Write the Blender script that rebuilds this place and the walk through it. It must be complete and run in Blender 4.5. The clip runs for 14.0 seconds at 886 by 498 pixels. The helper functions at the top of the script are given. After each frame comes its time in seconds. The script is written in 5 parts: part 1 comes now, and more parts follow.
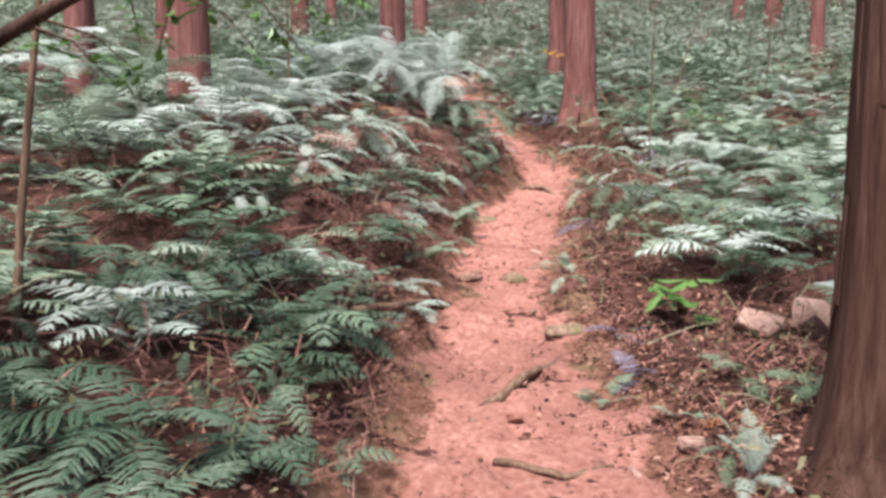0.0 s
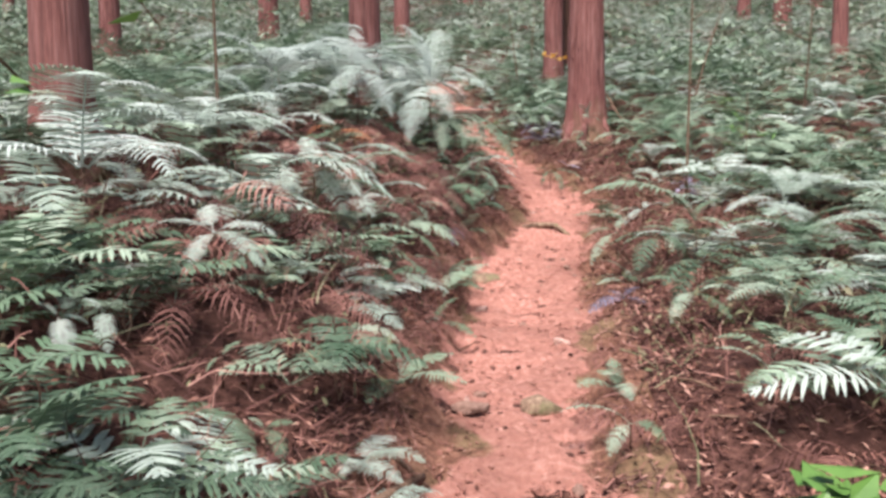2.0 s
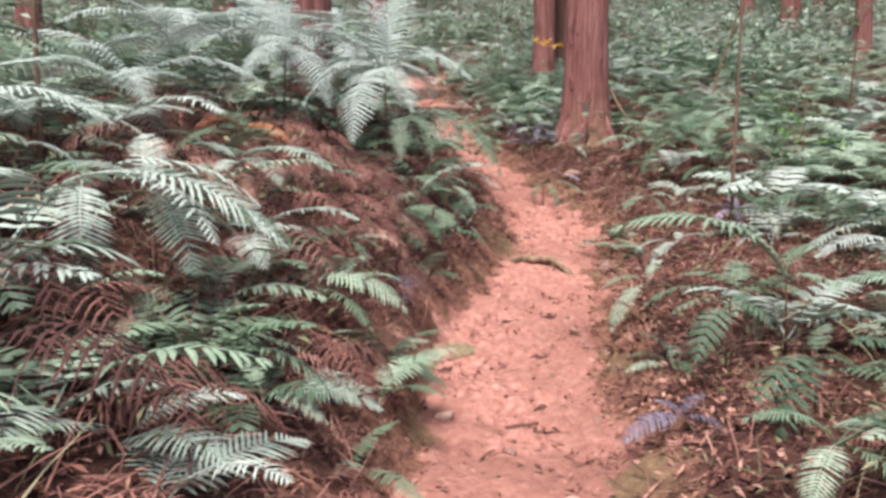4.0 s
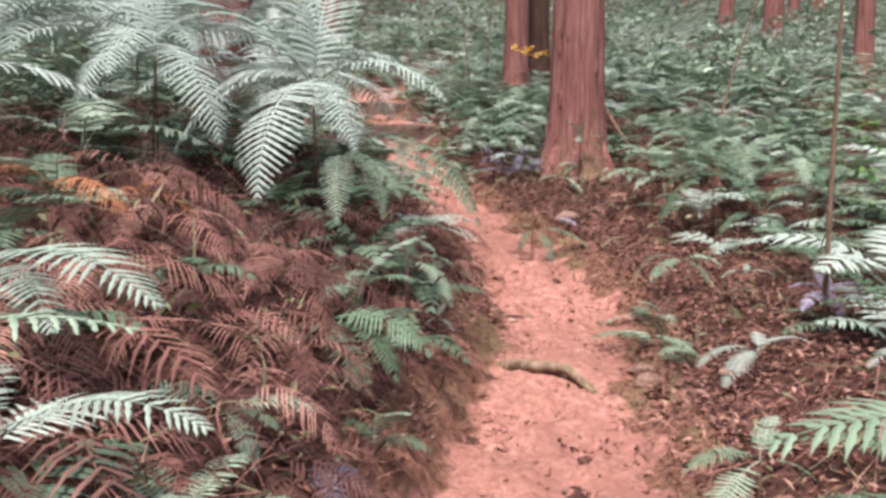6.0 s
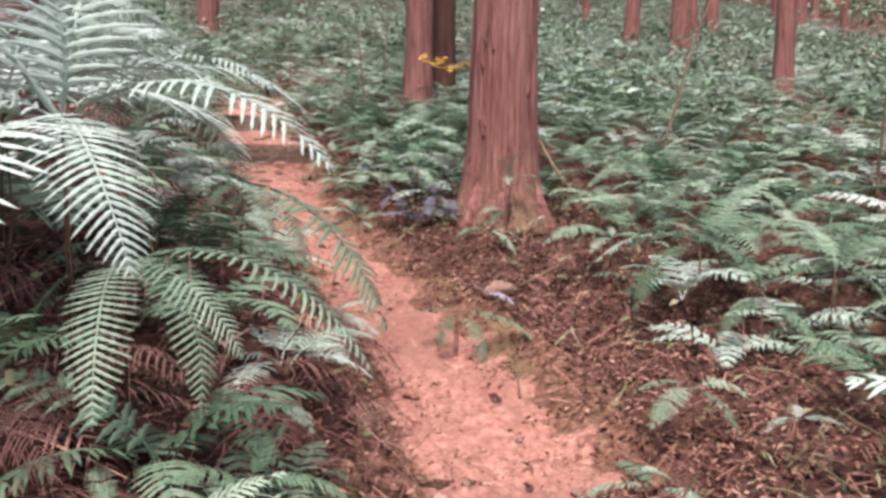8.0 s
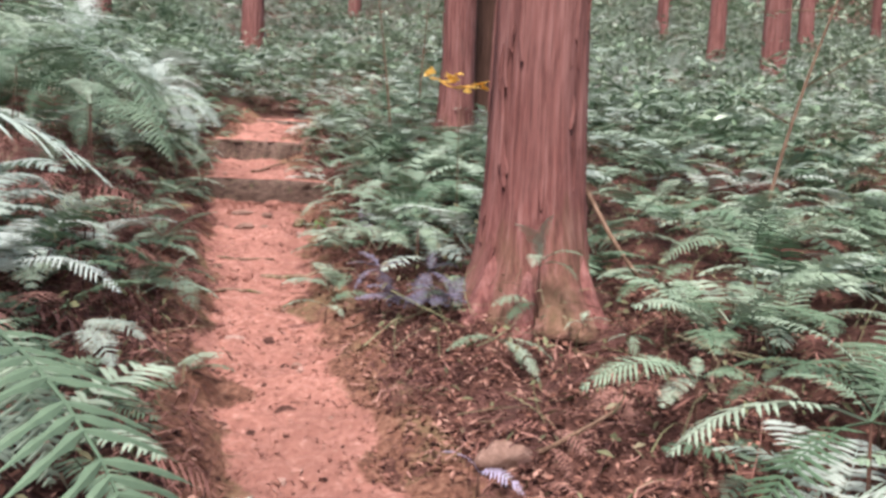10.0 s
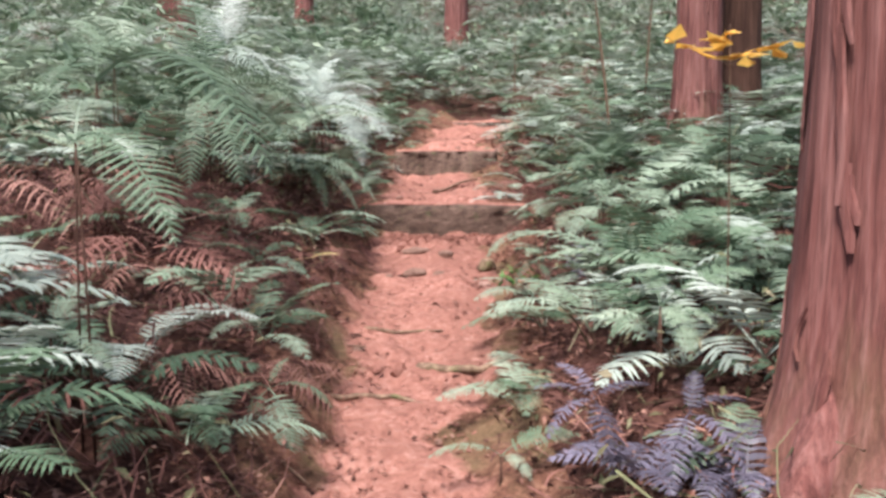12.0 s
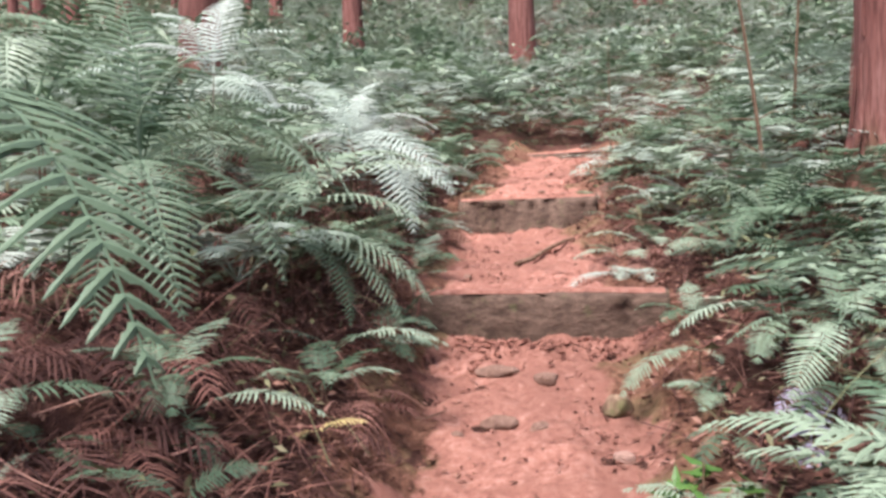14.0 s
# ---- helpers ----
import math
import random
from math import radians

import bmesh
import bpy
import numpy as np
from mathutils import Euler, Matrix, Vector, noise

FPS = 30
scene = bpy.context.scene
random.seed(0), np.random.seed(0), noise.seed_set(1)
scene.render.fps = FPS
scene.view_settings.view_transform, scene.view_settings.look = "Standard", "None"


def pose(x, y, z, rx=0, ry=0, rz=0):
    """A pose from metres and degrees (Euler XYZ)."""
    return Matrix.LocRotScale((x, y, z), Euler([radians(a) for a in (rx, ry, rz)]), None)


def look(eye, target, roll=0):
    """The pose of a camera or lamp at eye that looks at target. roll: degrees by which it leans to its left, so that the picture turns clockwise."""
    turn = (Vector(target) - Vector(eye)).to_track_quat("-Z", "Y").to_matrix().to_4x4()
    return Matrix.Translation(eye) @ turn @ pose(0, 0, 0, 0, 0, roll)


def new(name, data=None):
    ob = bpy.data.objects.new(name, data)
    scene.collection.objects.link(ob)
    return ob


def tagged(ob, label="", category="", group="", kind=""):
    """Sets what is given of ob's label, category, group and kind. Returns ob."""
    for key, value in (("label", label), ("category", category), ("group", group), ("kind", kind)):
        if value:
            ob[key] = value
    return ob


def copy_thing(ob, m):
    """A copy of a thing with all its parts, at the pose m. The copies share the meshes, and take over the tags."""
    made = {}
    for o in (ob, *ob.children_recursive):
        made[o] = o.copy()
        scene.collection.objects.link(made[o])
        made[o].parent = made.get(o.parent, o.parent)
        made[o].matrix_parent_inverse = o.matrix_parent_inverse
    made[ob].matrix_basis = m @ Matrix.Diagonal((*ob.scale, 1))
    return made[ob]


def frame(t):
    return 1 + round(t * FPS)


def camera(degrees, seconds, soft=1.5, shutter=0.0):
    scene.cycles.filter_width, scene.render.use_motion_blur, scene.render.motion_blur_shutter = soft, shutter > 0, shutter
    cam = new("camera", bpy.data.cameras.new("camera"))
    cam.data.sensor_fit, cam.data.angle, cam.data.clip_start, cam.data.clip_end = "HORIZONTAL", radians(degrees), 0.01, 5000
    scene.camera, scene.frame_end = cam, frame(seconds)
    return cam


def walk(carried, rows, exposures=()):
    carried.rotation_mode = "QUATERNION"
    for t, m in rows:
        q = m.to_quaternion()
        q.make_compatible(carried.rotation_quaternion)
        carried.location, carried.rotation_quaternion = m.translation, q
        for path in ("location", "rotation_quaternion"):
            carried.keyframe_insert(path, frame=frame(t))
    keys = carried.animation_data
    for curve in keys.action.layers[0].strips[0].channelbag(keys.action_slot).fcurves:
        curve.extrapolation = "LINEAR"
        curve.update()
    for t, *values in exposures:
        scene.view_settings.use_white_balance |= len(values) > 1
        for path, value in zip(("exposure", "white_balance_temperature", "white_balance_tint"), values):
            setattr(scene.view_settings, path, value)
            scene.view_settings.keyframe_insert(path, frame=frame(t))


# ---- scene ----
cam = camera(60.0, 14.0, soft=3.2)
METRES, EYE, TILT, LEAN, TURN = 13.5, 1.4, -6.0, 0.0, 0.0
ROWS = [
    (0.0, 0.0, 0.0, 0.0, -0.0, 0.0, -0.0),
    (0.5, 0.0025, 0.0266, 0.0077, -0.3, -0.4, -0.13),
    (1.0, 0.0103, 0.0652, 0.014, 0.19, -0.32, 0.02),
    (1.5, 0.0052, 0.1084, 0.0196, 0.02, 0.1, 0.4),
    (2.0, 0.0013, 0.142, 0.037, -0.96, 0.22, 0.8),
    (4.5, 0.0197, 0.3235, 0.0663, -2.77, 0.24, -0.22),
    (5.0, 0.0224, 0.3593, 0.078, -3.29, 0.19, -0.35),
    (5.5, 0.0275, 0.3936, 0.0899, -3.72, 0.58, -0.19),
    (6.0, 0.0221, 0.42, 0.0923, -5.38, 0.97, 0.15),
    (6.5, 0.0165, 0.446, 0.1046, -8.01, 1.18, 0.46),
    (7.0, 0.0206, 0.476, 0.1064, -10.15, 1.47, 0.63),
    (7.5, 0.029, 0.5078, 0.1214, -12.03, 1.53, 0.72),
    (8.0, 0.0353, 0.5452, 0.1286, -13.49, 1.48, 0.15),
    (10.5, 0.1014, 0.7038, 0.1731, -5.16, 2.83, -2.15),
    (11.0, 0.1032, 0.7385, 0.1793, -1.09, 2.13, -2.19),
    (11.5, 0.1026, 0.7699, 0.1884, 3.28, 1.56, -1.76),
    (12.0, 0.1029, 0.8057, 0.1981, 8.04, 1.78, -1.01),
    (12.5, 0.0913, 0.8405, 0.2005, 9.89, 2.18, -0.24),
    (13.0, 0.0821, 0.8725, 0.218, 11.31, 2.6, 0.2),
    (13.5, 0.0797, 0.9104, 0.2273, 12.64, 3.33, 0.45),
    (14.0, 0.0745, 0.9401, 0.2341, 13.06, 3.47, 0.72),
]
walk(cam, [(t, pose(0, 0, EYE, TILT, LEAN, TURN) @ pose(METRES * x, METRES * y, METRES * z, 90 + pitch, roll, yaw)) for t, x, y, z, yaw, pitch, roll in ROWS], exposures=[(0.0, 1.18, 6450, 14), (6.0, 1.15, 6450, 14), (10.5, 1.2, 6450, 14), (14.0, 1.32, 6450, 14)])

# ---- light ----
world = bpy.data.worlds.new("world")
scene.world = world
world.use_nodes = True
wn, wl = world.node_tree.nodes, world.node_tree.links
sky = wn.new("ShaderNodeTexSky")
sky.sky_type, sky.sun_disc = "NISHITA", False
sky.sun_elevation, sky.sun_rotation = radians(64), radians(200)
sky.air_density, sky.dust_density = 1.0, 1.6
wl.new(sky.outputs[0], wn["Background"].inputs[0])
wn["Background"].inputs[1].default_value = 0.08
sun = new("sun", bpy.data.lights.new("sun", "SUN"))
sun.data.energy, sun.data.angle, sun.data.color = 4.8, radians(18), (1.0, 0.945, 0.91)
sun.matrix_world = look((0, 0, 30), (0.15 * 12, 0.41 * 12, 30 - 0.9 * 12))


# ---- materials ----
def material(name, rough=0.8):
    m = bpy.data.materials.new(name)
    m.use_nodes = True
    n, l = m.node_tree.nodes, m.node_tree.links
    p = n["Principled BSDF"]
    p.inputs["Roughness"].default_value = rough
    return m, n, l, p


def coords(n, l, scale=(1, 1, 1), kind="Object"):
    t, m = n.new("ShaderNodeTexCoord"), n.new("ShaderNodeMapping")
    m.inputs["Scale"].default_value = scale
    l.new(t.outputs[kind], m.inputs["Vector"])
    return m.outputs[0]


def noise_tex(n, l, vec, scale, detail=6, rough=0.6):
    t = n.new("ShaderNodeTexNoise")
    t.inputs["Scale"].default_value, t.inputs["Detail"].default_value, t.inputs["Roughness"].default_value = scale, detail, rough
    l.new(vec, t.inputs["Vector"])
    return t.outputs["Fac"]


def ramp(n, l, fac, *stops):
    r = n.new("ShaderNodeValToRGB")
    e = r.color_ramp.elements
    while len(e) < len(stops):
        e.new(0.5)
    for el, (p, c) in zip(e, stops):
        el.position, el.color = p, (*c, 1)
    l.new(fac, r.inputs[0])
    return r.outputs[0]


def mix(n, l, fac, a, b, blend="MIX"):
    m = n.new("ShaderNodeMix")
    m.data_type, m.blend_type = "RGBA", blend
    for k, v in ((0, fac), (6, a), (7, b)):
        if hasattr(v, "is_linked"):
            l.new(v, m.inputs[k])
        else:
            m.inputs[k].default_value = v if k == 0 else (*v, 1)
    return m.outputs[2]


def bump(n, l, p, height, strength, distance):
    b = n.new("ShaderNodeBump")
    b.inputs["Strength"].default_value, b.inputs["Distance"].default_value = strength, distance
    l.new(height, b.inputs["Height"])
    l.new(b.outputs[0], p.inputs["Normal"])


def soil(name, dark, mid, pale, edged=False):
    m, n, l, p = material(name, 0.95)
    v = coords(n, l)
    big, fine = noise_tex(n, l, v, 1.3, 4), noise_tex(n, l, v, 27, 8, 0.72)
    c = ramp(n, l, fine, (0.3, dark), (0.5, mid), (0.72, pale))
    c2 = mix(n, l, ramp(n, l, big, (0.4, (0, 0, 0)), (0.65, (0.75, 0.75, 0.75))), c, tuple(0.52 * a for a in mid))
    blot = noise_tex(n, l, v, 9, 5, 0.65)
    c2 = mix(n, l, ramp(n, l, blot, (0.47, (0, 0, 0)), (0.66, (0.8, 0.8, 0.8))), c2, tuple(0.5 * a + 0.5 * b for a, b in zip(dark, mid)))
    c2 = mix(n, l, ramp(n, l, noise_tex(n, l, v, 15, 3), (0.62, (0, 0, 0)), (0.72, (0.5, 0.5, 0.5))), c2, pale)
    if edged:
        rim = n.new("ShaderNodeAttribute")
        rim.attribute_name = "rim"
        wob = n.new("ShaderNodeMath")
        wob.operation = "MULTIPLY_ADD"
        wob.inputs[1].default_value = 0.9
        l.new(noise_tex(n, l, v, 7, 6, 0.7), wob.inputs[0])
        l.new(rim.outputs["Fac"], wob.inputs[2])
        brown = ramp(n, l, fine, (0.3, (0.05, 0.022, 0.014)), (0.5, (0.16, 0.075, 0.05)), (0.72, (0.33, 0.18, 0.12)))
        green = mix(n, l, ramp(n, l, noise_tex(n, l, v, 2.7, 3), (0.5, (0, 0, 0)), (0.62, (0.45, 0.45, 0.45))), brown, (0.17, 0.14, 0.07))
        c2 = mix(n, l, ramp(n, l, wob.outputs[0], (0.86, (0, 0, 0)), (1.22, (1, 1, 1))), c2, green)
    l.new(c2, p.inputs["Base Color"])
    p.inputs["Specular IOR Level"].default_value = 0.15
    both = n.new("ShaderNodeMath")
    both.operation = "ADD"
    l.new(fine, both.inputs[0])
    l.new(blot, both.inputs[1])
    bump(n, l, p, both.outputs[0], 0.9, 0.03)
    return m


def leafy(name, tones, rough=0.45, through_light=0.14, spec=0.5):
    """A leaf: its tone runs over the given colours, from plant to plant."""
    m, n, l, p = material(name, rough)
    info, attr = n.new("ShaderNodeObjectInfo"), n.new("ShaderNodeAttribute")
    attr.attribute_name = "tone"
    add = n.new("ShaderNodeMath")
    add.operation = "ADD"
    l.new(info.outputs["Random"], add.inputs[0])
    l.new(attr.outputs["Fac"], add.inputs[1])
    wrap = n.new("ShaderNodeMath")
    wrap.operation = "FRACT"
    l.new(add.outputs[0], wrap.inputs[0])
    k = len(tones) - 1
    c = ramp(n, l, wrap.outputs[0], *[(0.98 * i / k, t) for i, t in enumerate(tones)])
    g = noise_tex(n, l, coords(n, l), 9, 3)
    c = mix(n, l, ramp(n, l, g, (0.35, (0, 0, 0)), (0.75, (0.5, 0.5, 0.5))), c, tuple(0.55 * a for a in tones[k // 2]))
    l.new(c, p.inputs["Base Color"])
    p.inputs["Specular IOR Level"].default_value = spec
    if through_light:
        tr, mx = n.new("ShaderNodeBsdfTranslucent"), n.new("ShaderNodeMixShader")
        l.new(c, tr.inputs[0])
        mx.inputs[0].default_value = through_light
        l.new(p.outputs[0], mx.inputs[1])
        l.new(tr.outputs[0], mx.inputs[2])
        l.new(mx.outputs[0], n["Material Output"].inputs[0])
    return m


def bark_like(name, dark, mid, pale, stretch=0.06, moss=0.0, along="z", foot=False):
    m, n, l, p = material(name, 0.9)
    v = coords(n, l, (1, 1, stretch) if along == "z" else (stretch, 1, 1))
    v.node.inputs["Rotation"].default_value = (0.63, 0.41, 0.3)
    tilted = coords(n, l, (1, 1, 0.55))
    tilted.node.inputs["Rotation"].default_value = (0.9, 0.5, 0.2)
    strip, fine, patch = noise_tex(n, l, v, 26, 5, 0.65), noise_tex(n, l, v, 90, 4), noise_tex(n, l, tilted, 3.1, 5, 0.65)
    c = ramp(n, l, strip, (0.30, dark), (0.47, mid), (0.72, pale))
    c = mix(n, l, ramp(n, l, fine, (0.36, (0.5, 0.5, 0.5)), (0.52, (0, 0, 0))), c, dark)
    c = mix(n, l, ramp(n, l, patch, (0.45, (0, 0, 0)), (0.7, (0.4, 0.4, 0.4))), c, tuple(0.75 * a for a in pale))
    if moss:
        mo = noise_tex(n, l, coords(n, l), 7, 6, 0.7)
        c = mix(n, l, ramp(n, l, mo, (0.62 - moss, (0, 0, 0)), (0.8 - moss, (0.85, 0.85, 0.85))), c, (0.10, 0.115, 0.045))
    if foot:
        # thin growth of moss and algae on the lowest half metre of a trunk
        sep, high = n.new("ShaderNodeSeparateXYZ"), n.new("ShaderNodeMath")
        l.new(coords(n, l), sep.inputs[0])
        high.operation = "MULTIPLY_ADD"
        high.inputs[1].default_value = 1.1
        l.new(noise_tex(n, l, coords(n, l, (1, 1, 0.35)), 4.5, 5, 0.65), high.inputs[0])
        fall = n.new("ShaderNodeMath")
        fall.operation = "MULTIPLY"
        fall.inputs[1].default_value = -0.55
        l.new(sep.outputs[2], fall.inputs[0])
        l.new(fall.outputs[0], high.inputs[2])
        c = mix(n, l, ramp(n, l, high.outputs[0], (0.26, (0, 0, 0)), (0.6, (0.55, 0.55, 0.55))), c, (0.12, 0.095, 0.045))
    l.new(c, p.inputs["Base Color"])
    p.inputs["Specular IOR Level"].default_value = 0.2
    bump(n, l, p, strip, 0.8, 0.02)
    return m


MAT_GROUND = soil("forest_litter", (0.022, 0.010, 0.008), (0.09, 0.040, 0.030), (0.23, 0.115, 0.087))
MAT_PATH = soil("trodden_earth", (0.16, 0.068, 0.051), (0.39, 0.178, 0.136), (0.56, 0.318, 0.255), True)
MAT_BARK = bark_like("cedar_bark", (0.055, 0.020, 0.017), (0.16, 0.060, 0.051), (0.28, 0.138, 0.12), 0.055, foot=True)
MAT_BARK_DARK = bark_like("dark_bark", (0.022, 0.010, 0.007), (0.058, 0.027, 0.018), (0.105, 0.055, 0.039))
MAT_MOSSY = bark_like("mossy_wood", (0.06, 0.035, 0.022), (0.17, 0.11, 0.075), (0.36, 0.25, 0.17), 0.3, 0.12)
MAT_TIMBER = bark_like("mossy_timber", (0.035, 0.022, 0.016), (0.095, 0.06, 0.045), (0.19, 0.125, 0.095), 0.5, 0.05, "x")
MAT_TWIG = bark_like("twig_bark", (0.05, 0.028, 0.018), (0.14, 0.085, 0.055), (0.26, 0.17, 0.12), 0.2)
MAT_STONE = soil("stone", (0.13, 0.075, 0.056), (0.29, 0.175, 0.135), (0.43, 0.29, 0.23))
MAT_PINK_STONE = soil("pale_stone", (0.30, 0.175, 0.14), (0.49, 0.31, 0.25), (0.62, 0.43, 0.36))
MAT_FERN = leafy("fern_green", [(0.067, 0.119, 0.066), (0.136, 0.204, 0.126), (0.23, 0.308, 0.212), (0.33, 0.405, 0.302)], 0.55, 0.16, 0.35)
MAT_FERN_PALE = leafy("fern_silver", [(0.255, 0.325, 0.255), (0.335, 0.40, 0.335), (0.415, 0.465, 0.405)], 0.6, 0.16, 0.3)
# brighter copy of the pale fern, with the reflected sky put into its colour
MAT_FERN_SHEEN = leafy("fern_silver_sheen", [(0.32, 0.40, 0.33), (0.42, 0.49, 0.43), (0.50, 0.55, 0.505)], 0.6, 0.16, 0.3)
# a deep leaf green, darkened further to put undergrowth shade into the colour
MAT_DEEP_SHADED = leafy("deep_green_with_shade", [(0.039, 0.075, 0.04), (0.08, 0.127, 0.077), (0.148, 0.203, 0.134)], 0.55, 0.14, 0.35)
MAT_HERB = leafy("olive_undergrowth", [(0.045, 0.045, 0.022), (0.11, 0.10, 0.05), (0.16, 0.17, 0.085), (0.27, 0.23, 0.145)], 0.7, 0.12, 0.25)
MAT_FERN_LILAC = leafy("fern_lilac", [(0.30, 0.26, 0.36), (0.42, 0.37, 0.48)], 0.5, 0.1)
MAT_FERN_DEAD = leafy("fern_dead", [(0.04, 0.018, 0.016), (0.09, 0.040, 0.034), (0.17, 0.078, 0.063), (0.26, 0.12, 0.096), (0.40, 0.215, 0.172)], 0.8, 0.1, 0.2)
MAT_FERN_MAUVE = leafy("fern_mauve", [(0.05, 0.042, 0.06), (0.10, 0.09, 0.125), (0.19, 0.175, 0.235)], 0.5, 0.1)
MAT_BROAD = leafy("broad_leaf", [(0.075, 0.125, 0.066), (0.155, 0.22, 0.13), (0.31, 0.38, 0.27)], 0.5, 0.14, 0.4)
MAT_BRIGHT = leafy("bright_leaf", [(0.065, 0.15, 0.03), (0.11, 0.215, 0.045)], 0.45)
MAT_YELLOW = leafy("yellow_leaf", [(0.75, 0.42, 0.06), (0.85, 0.55, 0.14)], 0.5, 0.3)
MAT_LITTER = leafy("fallen_leaf", [(0.07, 0.028, 0.02), (0.17, 0.075, 0.052), (0.26, 0.125, 0.09), (0.42, 0.245, 0.19)], 0.75, 0.0, 0.2)
MAT_FERN_ORANGE = leafy("fern_orange", [(0.22, 0.08, 0.04), (0.38, 0.165, 0.08)], 0.8, 0.1, 0.2)
MAT_FERN_GOLD = leafy("fern_gold", [(0.50, 0.40, 0.17), (0.62, 0.50, 0.24)], 0.6, 0.15, 0.3)
MAT_CROWN = leafy("needle_clump", [(0.03, 0.07, 0.03), (0.07, 0.13, 0.06)], 0.6)


# ---- the lie of the land ----
LINE_Y = [-40, -6, 0, 2.5, 4, 5.3, 6.8, 9.3, 10.6, 13.3, 16.3, 16.66, 16.74, 18.46, 18.54, 21.3, 30, 45, 80, 130, 160]
LINE_Z = [-4.5, -0.45, 0.04, 0.17, 0.38, 0.60, 0.70, 1.10, 1.27, 1.89, 2.50, 2.66, 2.80, 3.10, 3.30, 3.80, 6.3, 11.6, 26, 44, 46]
MID_Y = [-40, -3, 0, 2.5, 4.9, 7.6, 9, 10, 11.3, 12.85, 14, 16.5, 18.3, 21.5, 24, 40]
MID_X = [-2, 0.1, 0.3, 0.32, 0.34, 0.74, 1.08, 1.42, 1.42, 1.02, 0.82, 0.58, 0.3, 0.46, 0.0, -4]
HALF_Y = [-40, 2.8, 3.5, 5, 7.6, 9, 10, 11.5, 12.8, 14, 16.6, 18.3, 21.5, 24]
HALF_W = [0.5, 0.52, 0.40, 0.31, 0.43, 0.35, 0.37, 0.34, 0.27, 0.28, 0.47, 0.33, 0.34, 0.3]
BANK_Y = [-5, 2, 4, 6.5, 8, 11, 13, 16, 20]
BANK_L = [0.3, 0.25, 0.4, 0.8, 0.75, 0.75, 0.5, 0.5, 0.45]


def bank(y, side):
    return np.interp(y, BANK_Y, BANK_L) if side < 0 else np.interp(y, [3.0, 6.0], [0.05, 0.28])


def ground_z(x, y, rough=True):
    z = float(np.interp(y, LINE_Y, LINE_Z))
    d = x - float(np.interp(y, MID_Y, MID_X))
    u = abs(d) - float(np.interp(y, HALF_Y, HALF_W))
    if u > 0:
        z += float(bank(y, d)) * (1 - math.exp(-u / 0.6)) + (0.10 if d < 0 else 0.05) * min(u, 8)
        smooth = float(np.interp(y, LINE_Y[:10] + [17.5] + LINE_Y[15:], LINE_Z[:10] + [2.82] + LINE_Z[15:]))
        z += (smooth - float(np.interp(y, LINE_Y, LINE_Z))) * min(1, u / 0.3)
        if rough:
            k = min(1, u / 0.5)
            z += k * (0.16 * noise.noise((x * 0.7, y * 0.7, 0)) + 0.07 * noise.noise((x * 2.3, y * 2.3, 5)))
    if rough:
        z += 0.03 * noise.noise((x * 3, y * 3, 9)) + 0.016 * noise.noise((x * 9, y * 9, 3))
    return z


def off_path(x, y):
    if y > 21.7:
        return 3.0
    return abs(x - np.interp(y, MID_Y, MID_X)) - np.interp(y, HALF_Y, HALF_W)


def part(name, data, mat, parent, label=""):
    """A bmesh or mesh as one object under a thing."""
    if isinstance(data, bmesh.types.BMesh):
        me = bpy.data.meshes.new(name)
        data.to_mesh(me)
        data.free()
    else:
        me = data
    if mat and not me.materials:
        me.materials.append(mat)
    ob = new(name, me)
    ob.parent = parent
    return tagged(ob, label) if label else ob


def mesh_of(name, verts, faces, mat, smooth=False, tone=None):
    me = bpy.data.meshes.new(name)
    me.from_pydata(verts, [], faces)
    me.materials.append(mat)
    if smooth:
        me.polygons.foreach_set("use_smooth", [True] * len(me.polygons))
    if tone is not None:
        me.attributes.new("tone", "FLOAT", "POINT").data.foreach_set("value", tone)
    return me


def steps(*spans):
    out = []
    for a, b, d in spans:
        out += list(np.arange(a, b - 1e-6, d))
    return out + [spans[-1][1]]


gx = steps((-160, -40, 12), (-40, -10, 2), (-10, -4, 0.4), (-4, -1.5, 0.14), (-1.5, 3.5, 0.07), (3.5, 6, 0.14), (6, 14, 0.4), (14, 50, 2), (50, 160, 11))
gy = steps((-80, -12, 6), (-12, -2, 0.5), (-2, 2, 0.14), (2, 20, 0.07), (20, 26, 0.16), (26, 40, 0.6), (40, 80, 2.5), (80, 200, 10))
verts = [(x, y, ground_z(x, y)) for y in gy for x in gx]
w = len(gx)
faces = [(j * w + i, j * w + i + 1, j * w + w + i + 1, j * w + w + i) for j in range(len(gy) - 1) for i in range(w - 1)]
ground = new("ground", mesh_of("ground", verts, faces, MAT_GROUND, True))
tagged(ground, "brown forest floor with fallen leaves on a rising slope", "ground", kind="structure")

